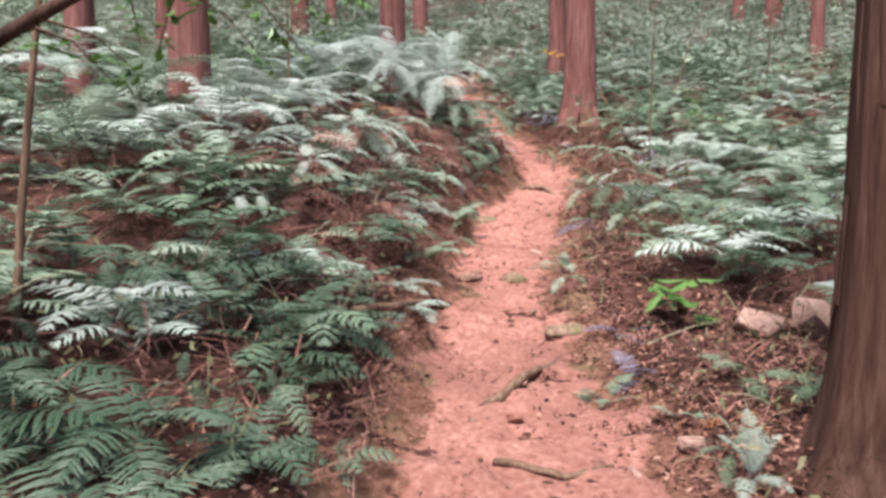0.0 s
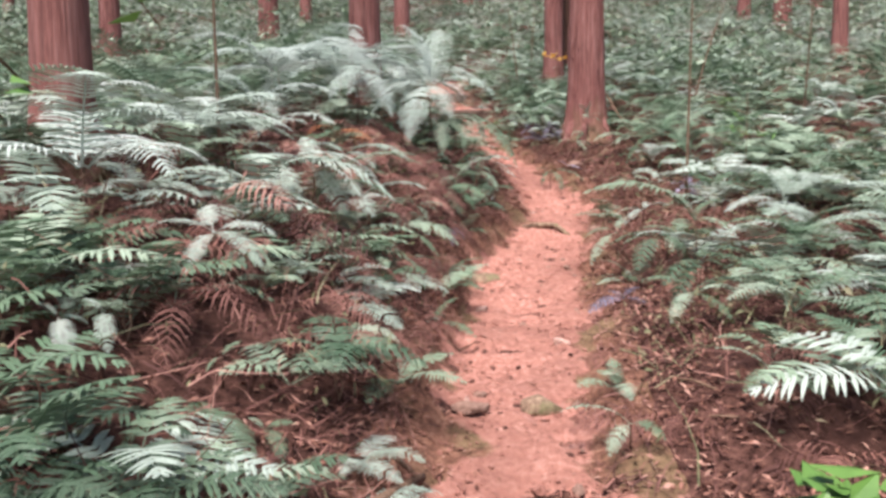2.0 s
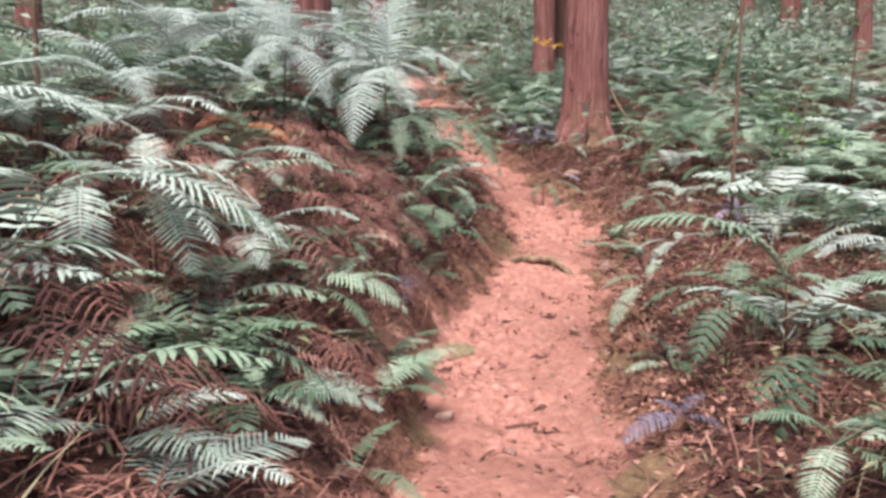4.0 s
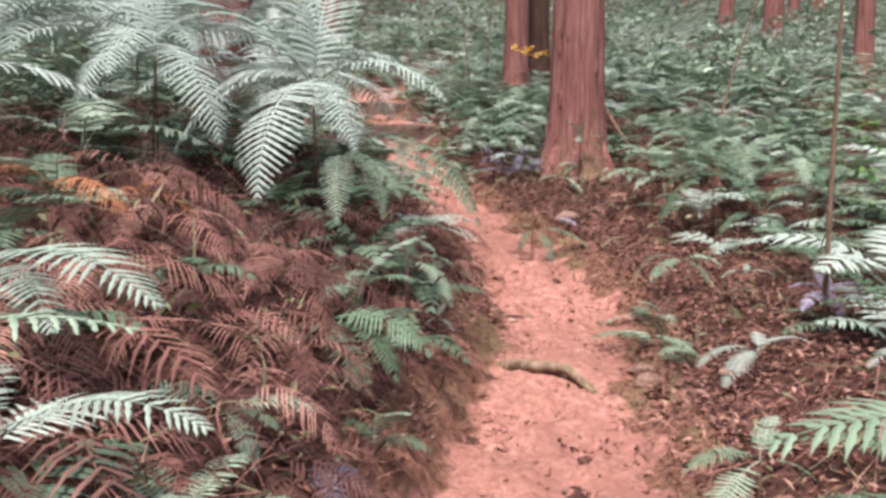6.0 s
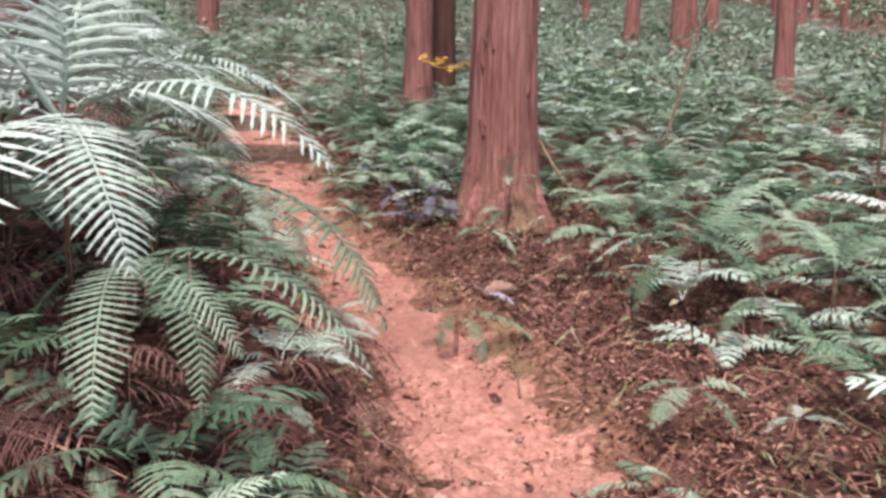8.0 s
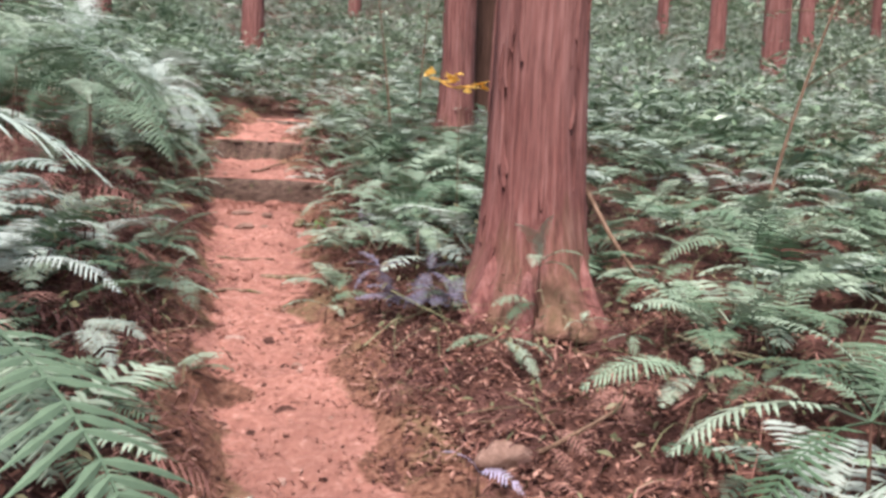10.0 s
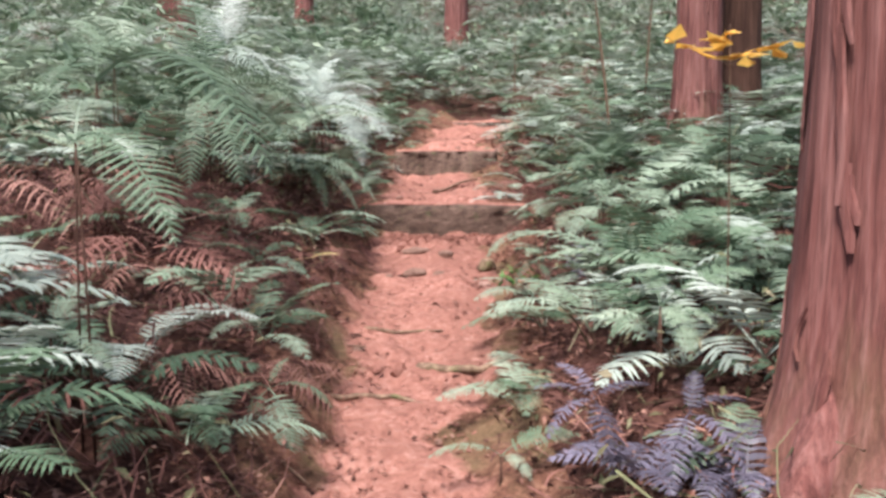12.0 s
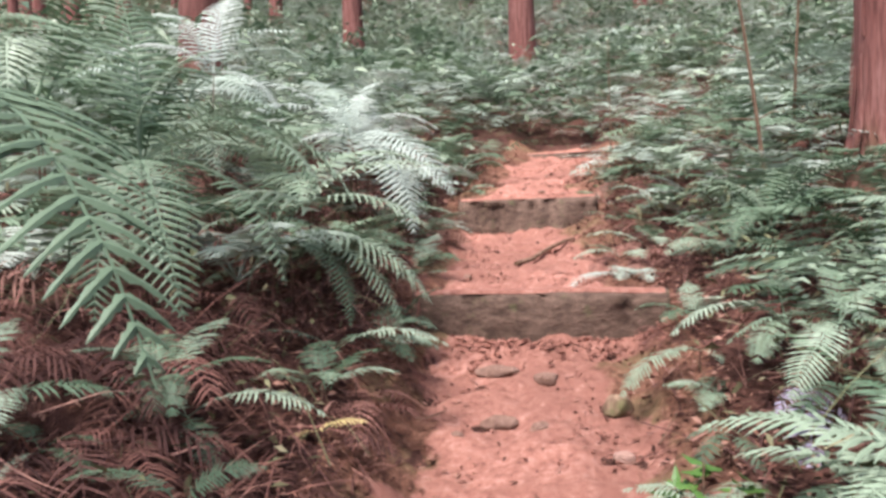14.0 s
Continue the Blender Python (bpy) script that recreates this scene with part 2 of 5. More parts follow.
verts, faces, cols, rims = [], [], 37, []
py = steps((-8, 1.5, 0.15), (1.5, 19, 0.035), (19, 21.6, 0.1))
for y in py:
    mid, half = np.interp(y, MID_Y, MID_X), np.interp(y, HALF_Y, HALF_W)
    for i in range(cols):
        f = 2 * i / (cols - 1) - 1
        reach = half + 0.32 + 0.05 * noise.noise((y * 2.1, f > 0, 1))
        x = mid + f * reach
        lump = 0.034 * noise.noise((x * 3.5, y * 5.5, 21)) + 0.026 * noise.noise((x * 11, y * 13, 22)) + 0.012 * noise.noise((x * 30, y * 30, 23))
        verts.append((x, y, ground_z(x, y) + 0.022 + lump * (1 - abs(f) ** 6) - 0.05 * abs(f) ** 10))
        ragged = 0.22 * noise.noise((y * 1.7, 2 * (f > 0), 31)) + 0.15 * noise.noise((y * 5.3, 2 * (f > 0), 32))
        rims.append(max(0.0, 0.5 + (abs(f) * reach - half + ragged) / 0.26))
faces = [(j * cols + i, j * cols + i + 1, j * cols + cols + i + 1, j * cols + cols + i) for j in range(len(py) - 1) for i in range(cols - 1)]
me = mesh_of("path", verts, faces, MAT_PATH, True)
me.attributes.new("rim", "FLOAT", "POINT").data.foreach_set("value", rims)
path = new("path", me)
tagged(path, "narrow trodden footpath of reddish bare earth", "footpath", kind="structure")


# ---- trees ----
def tube(bm, pts, radii, sides=8, flute=0.0, seed=0.0, flare=0.0):
    rings = []
    for k, (p, r) in enumerate(zip(pts, radii)):
        p = Vector(p)
        a = Vector(pts[min(k + 1, len(pts) - 1)]) - Vector(pts[max(k - 1, 0)])
        q = a.to_track_quat("Z", "Y")
        ring = []
        for i in range(sides):
            t = 2 * math.pi * i / sides
            rr = r * (1 + flute * noise.noise((math.cos(t) * 2.2 + seed, math.sin(t) * 2.2, p.z * 0.5 + seed)) + 0.35 * flute * noise.noise((math.cos(t) * 7 + seed, math.sin(t) * 7, p.z * 0.9)))
            if flare:
                rr += r * flare * math.exp(-k / 6.0) * max(0.0, math.cos(2.5 * t + seed)) ** 2
            ring.append(bm.verts.new(p + q @ Vector((rr * math.cos(t), rr * math.sin(t), 0))))
        rings.append(ring)
    for a, b in zip(rings, rings[1:]):
        for i in range(sides):
            f = bm.faces.new((a[i], a[(i + 1) % sides], b[(i + 1) % sides], b[i]))
            f.smooth = True
    for ring in (list(reversed(rings[0])), rings[-1]):
        bm.faces.new(ring)


def tree(x, y, radius, height=15.0, lean=(0, 0), detail=1, mat=None, label="", seed=0, crown=True):
    rnd = random.Random(seed)
    z = ground_z(x, y) - 0.1
    thing = new("tree")
    thing.location = (x, y, z)
    bm = bmesh.new()
    hs = [0, 0.08, 0.16, 0.26, 0.4, 0.6, 0.85, 1.2, 1.7, 2.3, 3.2, 4.5, 6.5, 9, 12, height]
    if detail > 1:
        hs = sorted([0.05 * i for i in range(66)] + [4.5, 6.5, 9, 12, height])
    pts = [(lean[0] * h, lean[1] * h, h) for h in hs]
    rad = [radius * (max(0.1, 1 - 0.85 * h / height) + 0.55 * math.exp(-h / 0.22) + 0.12 * math.exp(-h / 0.8)) for h in hs]
    tube(bm, pts, rad, 64 if detail > 1 else 14, 0.085 if detail > 1 else 0.1, seed * 1.7, 0.3 if detail > 1 else 0.0)
    trunk = part("trunk", bm, mat or MAT_BARK, thing)
    if detail > 1:
        bm, sd = bmesh.new(), seed * 1.7
        for k in range(120):
            t0, z0, ln = rnd.uniform(0, 6.283), rnd.uniform(0.15, 2.9), rnd.uniform(0.12, 0.6)
            w0, off, rows = rnd.uniform(0.005, 0.016), rnd.uniform(0.001, 0.004), []
            for q in range(5):
                z1 = min(3.2, z0 + ln * q / 4)
                i1 = min(65, int(round(z1 / 0.05)))
                tt = t0 + 0.05 * math.sin(q + k)
                rr = rad[i1] * (1 + 0.085 * noise.noise((math.cos(tt) * 2.2 + sd, math.sin(tt) * 2.2, z1 * 0.5 + sd)) + 0.03 * noise.noise((math.cos(tt) * 7 + sd, math.sin(tt) * 7, z1 * 0.9)))
                rr += rad[i1] * 0.3 * math.exp(-i1 / 6.0) * max(0.0, math.cos(2.5 * tt + sd)) ** 2 + 0.003
                e = w0 * (0.4 + math.sin(math.pi * (0.1 + 0.8 * q / 4)))
                c = Vector((math.cos(tt), math.sin(tt), 0))
                p = Vector((-math.sin(tt), math.cos(tt), 0))
                base = c * rr + Vector((lean[0] * z1, lean[1] * z1, z1))
                rows.append([bm.verts.new(base - p * e - c * 0.004), bm.verts.new(base - p * e * 0.5 + c * off), bm.verts.new(base + p * e * 0.6 + c * off), bm.verts.new(base + p * e - c * 0.004)])
            for a, b in zip(rows, rows[1:]):
                for q in range(3):
                    bm.faces.new((a[q], a[q + 1], b[q + 1], b[q]))
        tagged(part("loose_bark", bm, mat or MAT_BARK, trunk, "loose fibrous strips of bark"), kind="stuff")
    if crown:
        bm = bmesh.new()
        verts, faces = [], []
        for i in range(16):
            h = height * (0.45 + 0.53 * i / 16)
            a = i * 2.4 + rnd.random()
            ln = (1 - i / 18) * rnd.uniform(1.4, 2.2) + 0.3
            tip = Vector((lean[0] * h + ln * math.cos(a), lean[1] * h + ln * math.sin(a), h + 0.1 * ln))
            base = Vector((lean[0] * h, lean[1] * h, h - 0.25))
            tube(bm, [base, (base + tip) / 2 + Vector((0, 0, 0.1)), tip], [0.035, 0.022, 0.008], 4)
            for k in range(9):
                f = rnd.uniform(0.3, 1.05)
                c = base.lerp(tip, f) + Vector((rnd.gauss(0, 0.22), rnd.gauss(0, 0.22), rnd.gauss(-0.1, 0.15)))
                v = Vector((rnd.gauss(0, 1), rnd.gauss(0, 1), rnd.gauss(-0.4, 0.5))).normalized() * rnd.uniform(0.16, 0.34)
                s = v.cross(Vector((rnd.gauss(0, 1), rnd.gauss(0, 1), 1))).normalized() * rnd.uniform(0.03, 0.07)
                n0 = len(verts)
                verts += [c - s * 0.4, c + v * 0.5 - s, c + v, c + v * 0.5 + s]
                faces.append((n0, n0 + 1, n0 + 2, n0 + 3))
        tagged(part("branching", bm, MAT_TWIG, thing), kind="stuff")
        part("crown", mesh_of("crown", verts, faces, MAT_CROWN), None, thing)
    return tagged(thing, label or "straight cedar trunk with reddish fibrous bark", "tree", "cedar trees")


TREES = [
    # x, y, radius, lean x, detail
    (2.32, 13.27, 0.268, 0.0, 2), (2.64, 18.2, 0.2, 0.0, 2), (1.64, 2.75, 0.19, 0.0, 2),
    (-3.3, 7.1, 0.13, 0.02, 1), (-2.15, 6.6, 0.17, 0.015, 1), (-0.75, 11.6, 0.2, 0.0, 1),
    (-0.84, 28.8, 0.27, 0.0, 1), (-3.9, 21.5, 0.25, 0.0, 1),
    (8.95, 18.8, 0.16, 0.0, 1), (10.1, 24.1, 0.25, 0.0, 1), (9.6, 25.6, 0.2, 0.01, 1), (3.1, 18.75, 0.2, 0.0, 1),
]
for i, (x, y, r, lean, det) in enumerate(TREES):
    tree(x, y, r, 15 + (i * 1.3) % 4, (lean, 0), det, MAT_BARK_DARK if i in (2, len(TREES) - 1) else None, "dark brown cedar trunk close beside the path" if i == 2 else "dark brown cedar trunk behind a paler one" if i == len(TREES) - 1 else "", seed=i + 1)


def buttress(x0, y0, x1, y1, high, radius, label):
    """A root flare that runs down from the foot of the large trunk into the soil."""
    z0, z1 = ground_z(x0, y0), ground_z(x1, y1)
    bm = bmesh.new()
    pts = [Vector((x0, y0, z0 + high)).lerp(Vector((x1, y1, z1 - 0.06)), f) + Vector((0, 0, -0.10 * math.sin(math.pi * f))) for f in (0, 0.2, 0.4, 0.6, 0.8, 1)]
    tube(bm, pts, [radius * 0.35, radius * 0.8, radius, radius * 1.05, radius, radius * 0.9], 14, 0.3, x0)
    return tagged(part("root", bm, MAT_BARK, None), label, "root", "sticks and roots")


buttress(2.27, 13.06, 2.16, 12.80, 0.40, 0.062, "pale reddish root flare at the foot of the cedar")
buttress(2.12, 13.14, 1.93, 13.0, 0.36, 0.07, "mossy root flare at the foot of the cedar")
buttress(2.50, 13.08, 2.62, 12.88, 0.34, 0.062, "dark root flare at the foot of the cedar")

proto = [tree(*p, crown=True, seed=40 + i) for i, p in enumerate(((14.5, 31.0, 0.2, 16), (12.0, 34.0, 0.14, 14), (16.5, 33.0, 0.26, 18)))]
rnd = random.Random(17)
spots = [(t[0], t[1]) for t in TREES]
for i in range(85):
    while True:
        x, y = rnd.uniform(-32, 42), rnd.uniform(24, 75)
        if min((x - a) ** 2 + (y - b) ** 2 for a, b in spots) > 2.2 and off_path(x, y) > 1:
            break
    spots.append((x, y))
    copy_thing(proto[i % 3], pose(x, y, ground_z(x, y) - 0.1, rnd.uniform(-2, 2), rnd.uniform(-2, 2), rnd.uniform(0, 360)))
# the unseen tree at (-2.7, -2.2) is placed to shade the left foreground
for x, y in ((-2.7, -2.2), (3.6, -2.0), (0.8, -4.5), (-2.6, -7), (5.5, 4.2), (7.2, 9.5), (-6.5, 4), (-7.5, 12), (4.5, -9), (9, 2), (-6, 17)):
    copy_thing(proto[int(abs(x * 7)) % 3], pose(x, y, ground_z(x, y) - 0.1, 0, 0, x * 40))


# ---- ferns ----
def frond(verts, faces, length, pairs, seg, start=70, end=-25, width=0.26, bare=0.22, fill=0.62, droop=0.35, curl=0.0, seed=0, at=None):
    """Adds one arching frond that grows from the origin along +Y; at: the pose that places it."""
    rnd = random.Random(seed)
    at = at or Matrix()
    p, n = Vector((0, 0, 0)), 28
    spine = []
    for i in range(n + 1):
        a = radians(start + (end - start) * (i / n) ** 0.9)
        side = radians(curl) * i / n
        spine.append((p.copy(), Vector((math.sin(side) * math.cos(a), math.cos(side) * math.cos(a), math.sin(a)))))
        p += spine[-1][1] * length / n

    def put(*pts):
        k = len(verts)
        verts.extend(at @ q for q in pts)
        return k

    last = None
    for i in (range(0, n + 1, 4) if seg > 3 else range(0, n + 1, 14) if seg > 1 else ()):
        c, d = spine[i]
        sd = Vector((d.y, -d.x, 0)).normalized()
        up = sd.cross(d)
        r = 0.006 * length * (1.1 - i / n) + 0.0008
        k = put(c - sd * r, c + sd * r, c - up * r * 1.4)
        if last is not None:
            faces.extend((last + a, last + b, k + b, k + a) for a, b in ((0, 1), (1, 2), (2, 0)))
        last = k
    gap = length * (1 - bare) / pairs
    for j in range(pairs):
        s = bare + (1 - bare) * (j + 0.3) / pairs
        f = (s - bare) / (1 - bare)
        ln = width * length * (math.sin(math.pi * (0.16 + 0.84 * f ** 0.85)) ** 0.8 * 0.94 + 0.06)
        ln *= rnd.uniform(0.88, 1.08)
        if rnd.random() < 0.025:
            continue
        c, d = spine[min(n, int(s * n))]
        sd0 = Vector((d.y, -d.x, 0)).normalized()
        up = sd0.cross(d)
        for sg in (-1, 1):
            out = (sd0 * sg * 0.93 + d * (0.30 + 0.35 * f) + up * 0.16 * rnd.uniform(0.2, 1.4)).normalized()
            wv = d * gap * fill * 0.5
            rows = []
            for q in range(seg):
                g = q / seg
                drop = Vector((0, 0, -droop * ln * g * g))
                ww = wv * (1 - 0.75 * g ** 1.6) * (1.0 if q else 0.55)
                if seg > 3:
                    ww = ww * (1.22 if q % 2 else 0.72)
                fold = up * (ww.length * 0.35)
                m = c + out * ln * g + drop
                rows.append(put(m - ww - fold, m, m + ww - fold))
            tip = put(c + out * ln + Vector((0, 0, -droop * ln)))
            for a, b in zip(rows, rows[1:]):
                faces.append((a, a + 1, b + 1, b))
                faces.append((a + 1, a + 2, b + 2, b + 1))
            a = rows[-1]
            faces.append((a, a + 1, tip))
            faces.append((a + 1, a + 2, tip))
    return verts, faces


CHORD = {}


def frond_mesh(mat, length, pairs, seg, start, end, width, bare, fill, droop, curl=0.0, seed=0):
    v, f = frond([], [], length, pairs, seg, start, end, width, bare, fill, droop, curl, seed)
    me = mesh_of("frond", v, f, mat)
    tip = Vector((0, 0, 0))
    for i in range(29):
        a, side = radians(start + (end - start) * (i / 28) ** 0.9), radians(curl) * i / 28
        tip += Vector((math.sin(side) * math.cos(a), math.cos(side) * math.cos(a), math.sin(a))) * length / 28
    CHORD[me.name] = tip
    return me


FROND = {
    "large": [frond_mesh(MAT_FERN, 1.0, 30, 6, st, en, 0.19, 0.16, 0.64, 0.3, cu, seed=i) for i, (st, en, cu) in enumerate(((66, -28, 14), (55, -40, -18), (75, -10, 6)))],
    "silver": [frond_mesh(MAT_FERN_SHEEN, 1.0, 27, 6, st, en, 0.235, 0.12, 0.62, 0.3, cu, seed=50 + i) for i, (st, en, cu) in enumerate(((48, -40, 14), (36, -50, -18), (62, -25, 6)))],
    "common": [frond_mesh(MAT_FERN, 1.0, 20, 5, st, en, 0.25, 0.2, 0.7, 0.3, cu, seed=10 + i) for i, (st, en, cu) in enumerate(((58, -32, 16), (42, -30, -20), (70, -5, 4)))],
    "pale": [frond_mesh(MAT_FERN_PALE, 1.0, 22, 5, st, en, 0.25, 0.18, 0.68, 0.25, cu, seed=20 + i) for i, (st, en, cu) in enumerate(((52, -30, 12), (40, -35, -16)))],
    "dead": [frond_mesh(MAT_FERN_DEAD, 1.0, 20, 4, st, en, 0.22, 0.18, 0.42, 0.7, cu, seed=30 + i) for i, (st, en, cu) in enumerate(((40, -75, 25), (20, -60, -30), (60, -85, 10)))],
    "orange": [frond_mesh(MAT_FERN_ORANGE, 1.0, 18, 4, 45, -70, 0.22, 0.18, 0.5, 0.6, 15, seed=60), frond_mesh(MAT_FERN_ORANGE, 1.0, 18, 4, 25, -60, 0.22, 0.18, 0.5, 0.6, -20, seed=61)],
    "gold": [frond_mesh(MAT_FERN_GOLD, 1.0, 14, 4, 25, -25, 0.22, 0.1, 0.7, 0.3, 12, seed=70)],
    "deep": [frond_mesh(MAT_DEEP_SHADED, 1.0, 15, 5, st, en, 0.27, 0.18, 0.78, 0.35, cu, seed=80 + i) for i, (st, en, cu) in enumerate(((58, -40, 16), (42, -40, -20), (70, -15, 4)))],
    "lilac": [frond_mesh(MAT_FERN_LILAC, 1.0, 13, 5, 55, -25, 0.26, 0.12, 0.75, 0.3, 8, seed=90)],
    "mauve": [frond_mesh(MAT_FERN_MAUVE, 1.0, 14, 5, 62, -20, 0.25, 0.15, 0.72, 0.3, 8, seed=40), frond_mesh(MAT_FERN_MAUVE, 1.0, 14, 5, 40, -30, 0.25, 0.15, 0.72, 0.3, -14, seed=41)],
}
LABEL = {
    "deep": "dark green fern with broad leaflets, shade put into its colour", "lilac": "pale lilac-grey fern rosette on the forest floor",
    "large": "large arching green fern with long comb-like fronds", "common": "low green fern growing on the forest floor",
    "pale": "silvery pale green fern with spreading fronds", "silver": "large silvery green fern with long arching fronds, sky sheen in its colour", "dead": "withered brown fern with drooping fronds", "orange": "withered orange-brown fern on the bank", "gold": "small yellowing fern frond beside the path", "mauve": "dark purplish fern with short fronds",
}


def fern(kind, x, y, size, count=6, turn=None, spread=360.0, lift=0.0, seed=0):
    rnd = random.Random(seed)
    thing = new("dead_fern" if kind == "dead" else "fern")
    thing.location = (x, y, ground_z(x, y) - 0.02 + lift)
    if lift > 0.04:
        bm = bmesh.new()
        for k in range(2):
            tube(bm, [(0.04 * k - 0.02, 0.02 * k, -lift - 0.05), (0.02 - 0.03 * k, 0, -lift / 2), (0, 0, 0.02)], [0.006, 0.005, 0.004], 5)
        part("stem", bm, MAT_TWIG, thing, "thin brown stem")
    first = rnd.uniform(0, 360) if turn is None else turn
    for i in range(count):
        ob = part("frond", FROND[kind][(i + seed) % len(FROND[kind])], None, thing)
        az = first + spread * ((i + 0.5) / count - 0.5) + rnd.uniform(-14, 14)
        s = size * rnd.uniform(0.75, 1.1)
        ob.matrix_local = pose(rnd.uniform(-0.03, 0.03), rnd.uniform(-0.03, 0.03), 0, rnd.uniform(-14, 10), rnd.uniform(-10, 10), az) @ Matrix.Scale(s, 4)
    return tagged(thing, LABEL[kind], "fern", "ferns beside the footpath")


def near_tree(x, y, room=0.1):
    return any((x - t[0]) ** 2 + (y - t[1]) ** 2 < (t[2] + room) ** 2 for t in TREES)



TAKEN = []


def clump(kind, x, y, size, count, turn, spread, lift):
    """A fern that stands out along the walk."""
    fern(kind, x, y, size, count, turn, spread, lift, len(TAKEN))
    TAKEN.append((x, y))


def fern_at(kind, crown, *tips):
    """A fern whose fronds arch from its crown to the given tips; a thin stem carries the crown."""
    seed = len(TAKEN)
    rnd = random.Random(900 + seed)
    x, y, z = crown
    thing = new("dead_fern" if kind == "dead" else "fern")
    foot = ground_z(x, y) - 0.03
    thing.location = (x, y, foot)
    up = max(0.02, z - foot)
    if up > 0.06:
        bm = bmesh.new()
        for k in range(2):
            a = rnd.uniform(0, 6.28)
            foot_off = Vector((0.04 * up * math.cos(a), 0.04 * up * math.sin(a), 0))
            tube(bm, [foot_off - Vector((0, 0, 0.06)), foot_off * 0.7 + Vector((0, 0, up * 0.5)), (0, 0, up)], [0.0045, 0.0035, 0.003], 5)
        part("stem", bm, MAT_BARK_DARK, thing, "thin brown stem")
    for i, tip in enumerate(tips):
        me = FROND[kind][(i + seed) % len(FROND[kind])]
        c0 = CHORD[me.name]
        want = Vector(tip) - Vector(crown)
        basis = []
        for d in (c0, want):
            u = Vector((0, 0, 1)) - d.normalized() * d.normalized().z
            if u.length < 0.25:
                u += Vector((0, 0.4, 0))
            u = (u - d.normalized() * u.dot(d.normalized())).normalized()
            basis.append(Matrix((d.normalized(), u, d.normalized().cross(u))).transposed())
        ob = part("frond", me, None, thing)
        spin = Matrix.Rotation(radians(rnd.uniform(-16, 16)), 3, want.normalized())
        rot = spin @ basis[1] @ basis[0].transposed()
        ob.matrix_local = Matrix.Translation((0, 0, up)) @ rot.to_4x4() @ Matrix.Scale(want.length / c0.length, 4)
    TAKEN.append((x, y))
    return tagged(thing, LABEL[kind], "fern", "ferns beside the footpath")


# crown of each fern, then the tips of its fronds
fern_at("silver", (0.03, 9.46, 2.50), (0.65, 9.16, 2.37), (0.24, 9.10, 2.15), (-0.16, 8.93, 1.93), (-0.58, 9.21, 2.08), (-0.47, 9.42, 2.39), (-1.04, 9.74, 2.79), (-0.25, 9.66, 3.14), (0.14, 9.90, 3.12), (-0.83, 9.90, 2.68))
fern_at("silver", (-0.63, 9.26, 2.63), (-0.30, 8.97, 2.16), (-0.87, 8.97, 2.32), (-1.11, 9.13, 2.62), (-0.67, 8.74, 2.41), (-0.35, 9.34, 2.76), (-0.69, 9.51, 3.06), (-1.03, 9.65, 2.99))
fern_at("large", (0.15, 9.47, 2.17), (0.75, 9.26, 1.90), (0.35, 9.21, 1.85), (0.45, 9.31, 1.94), (0.15, 9.14, 1.84), (-0.05, 9.48, 1.95))
fern_at("common", (0.46, 9.18, 1.69), (0.69, 9.14, 1.65), (0.28, 9.11, 1.75), (0.22, 9.05, 1.57), (0.65, 9.04, 1.49), (0.54, 9.28, 1.82))
fern_at("common", (0.13, 8.53, 1.53), (0.32, 8.50, 1.55), (-0.09, 8.44, 1.43), (0.52, 8.36, 1.43), (0.30, 8.33, 1.31), (-0.08, 8.55, 1.53), (0.39, 8.27, 1.36))
fern_at("pale", (-0.60, 7.65, 1.82), (-0.11, 7.36, 1.77), (-0.36, 7.42, 1.71), (-0.84, 7.67, 1.91), (-0.70, 7.45, 1.74))
fern_at("common", (-0.24, 7.14, 1.30), (0.22, 7.05, 1.19), (0.08, 6.95, 1.13), (-0.51, 7.15, 1.28), (-0.37, 6.99, 1.24), (-0.18, 7.24, 1.36))
fern_at("common", (-0.09, 7.79, 1.44), (-0.42, 7.81, 1.45), (0.08, 7.72, 1.39), (-0.25, 7.90, 1.48), (0.16, 7.87, 1.41), (0.01, 7.67, 1.31))
fern_at("mauve", (0.17, 7.88, 1.26), (0.19, 7.76, 1.09), (0.10, 7.82, 1.12), (0.29, 7.86, 1.16))
fern_at("pale", (1.96, 8.89, 1.33), (1.67, 8.85, 1.26), (2.20, 8.88, 1.36), (2.02, 9.04, 1.38), (1.76, 8.79, 1.19))
fern_at("pale", (2.46, 8.52, 1.39), (2.18, 8.49, 1.34), (2.68, 8.51, 1.38), (2.48, 8.63, 1.46))
fern_at("lilac", (2.52, 9.28, 1.52), (2.31, 9.30, 1.54), (2.51, 9.40, 1.64), (2.73, 9.32, 1.54), (2.52, 9.17, 1.39), (2.32, 9.19, 1.44))
fern_at("common", (1.52, 11.49, 1.69), (1.63, 11.34, 1.40), (1.96, 11.39, 1.52), (1.32, 11.54, 1.69), (1.40, 11.40, 1.50))
fern_at("lilac", (1.79, 11.82, 1.75), (1.94, 11.73, 1.69), (1.65, 11.85, 1.81))
fern_at("common", (2.17, 10.20, 1.59), (1.92, 10.25, 1.56), (2.40, 10.15, 1.54), (2.27, 10.02, 1.44), (1.92, 10.09, 1.46))
fern_at("pale", (2.38, 9.86, 1.55), (2.54, 9.77, 1.53), (2.23, 9.83, 1.52), (2.44, 9.95, 1.58))
fern_at("common", (2.80, 11.21, 2.11), (2.19, 11.24, 1.98), (2.35, 11.08, 1.73), (3.25, 11.11, 2.21), (3.13, 11.46, 2.35), (3.03, 10.93, 1.86), (2.66, 11.45, 2.18))
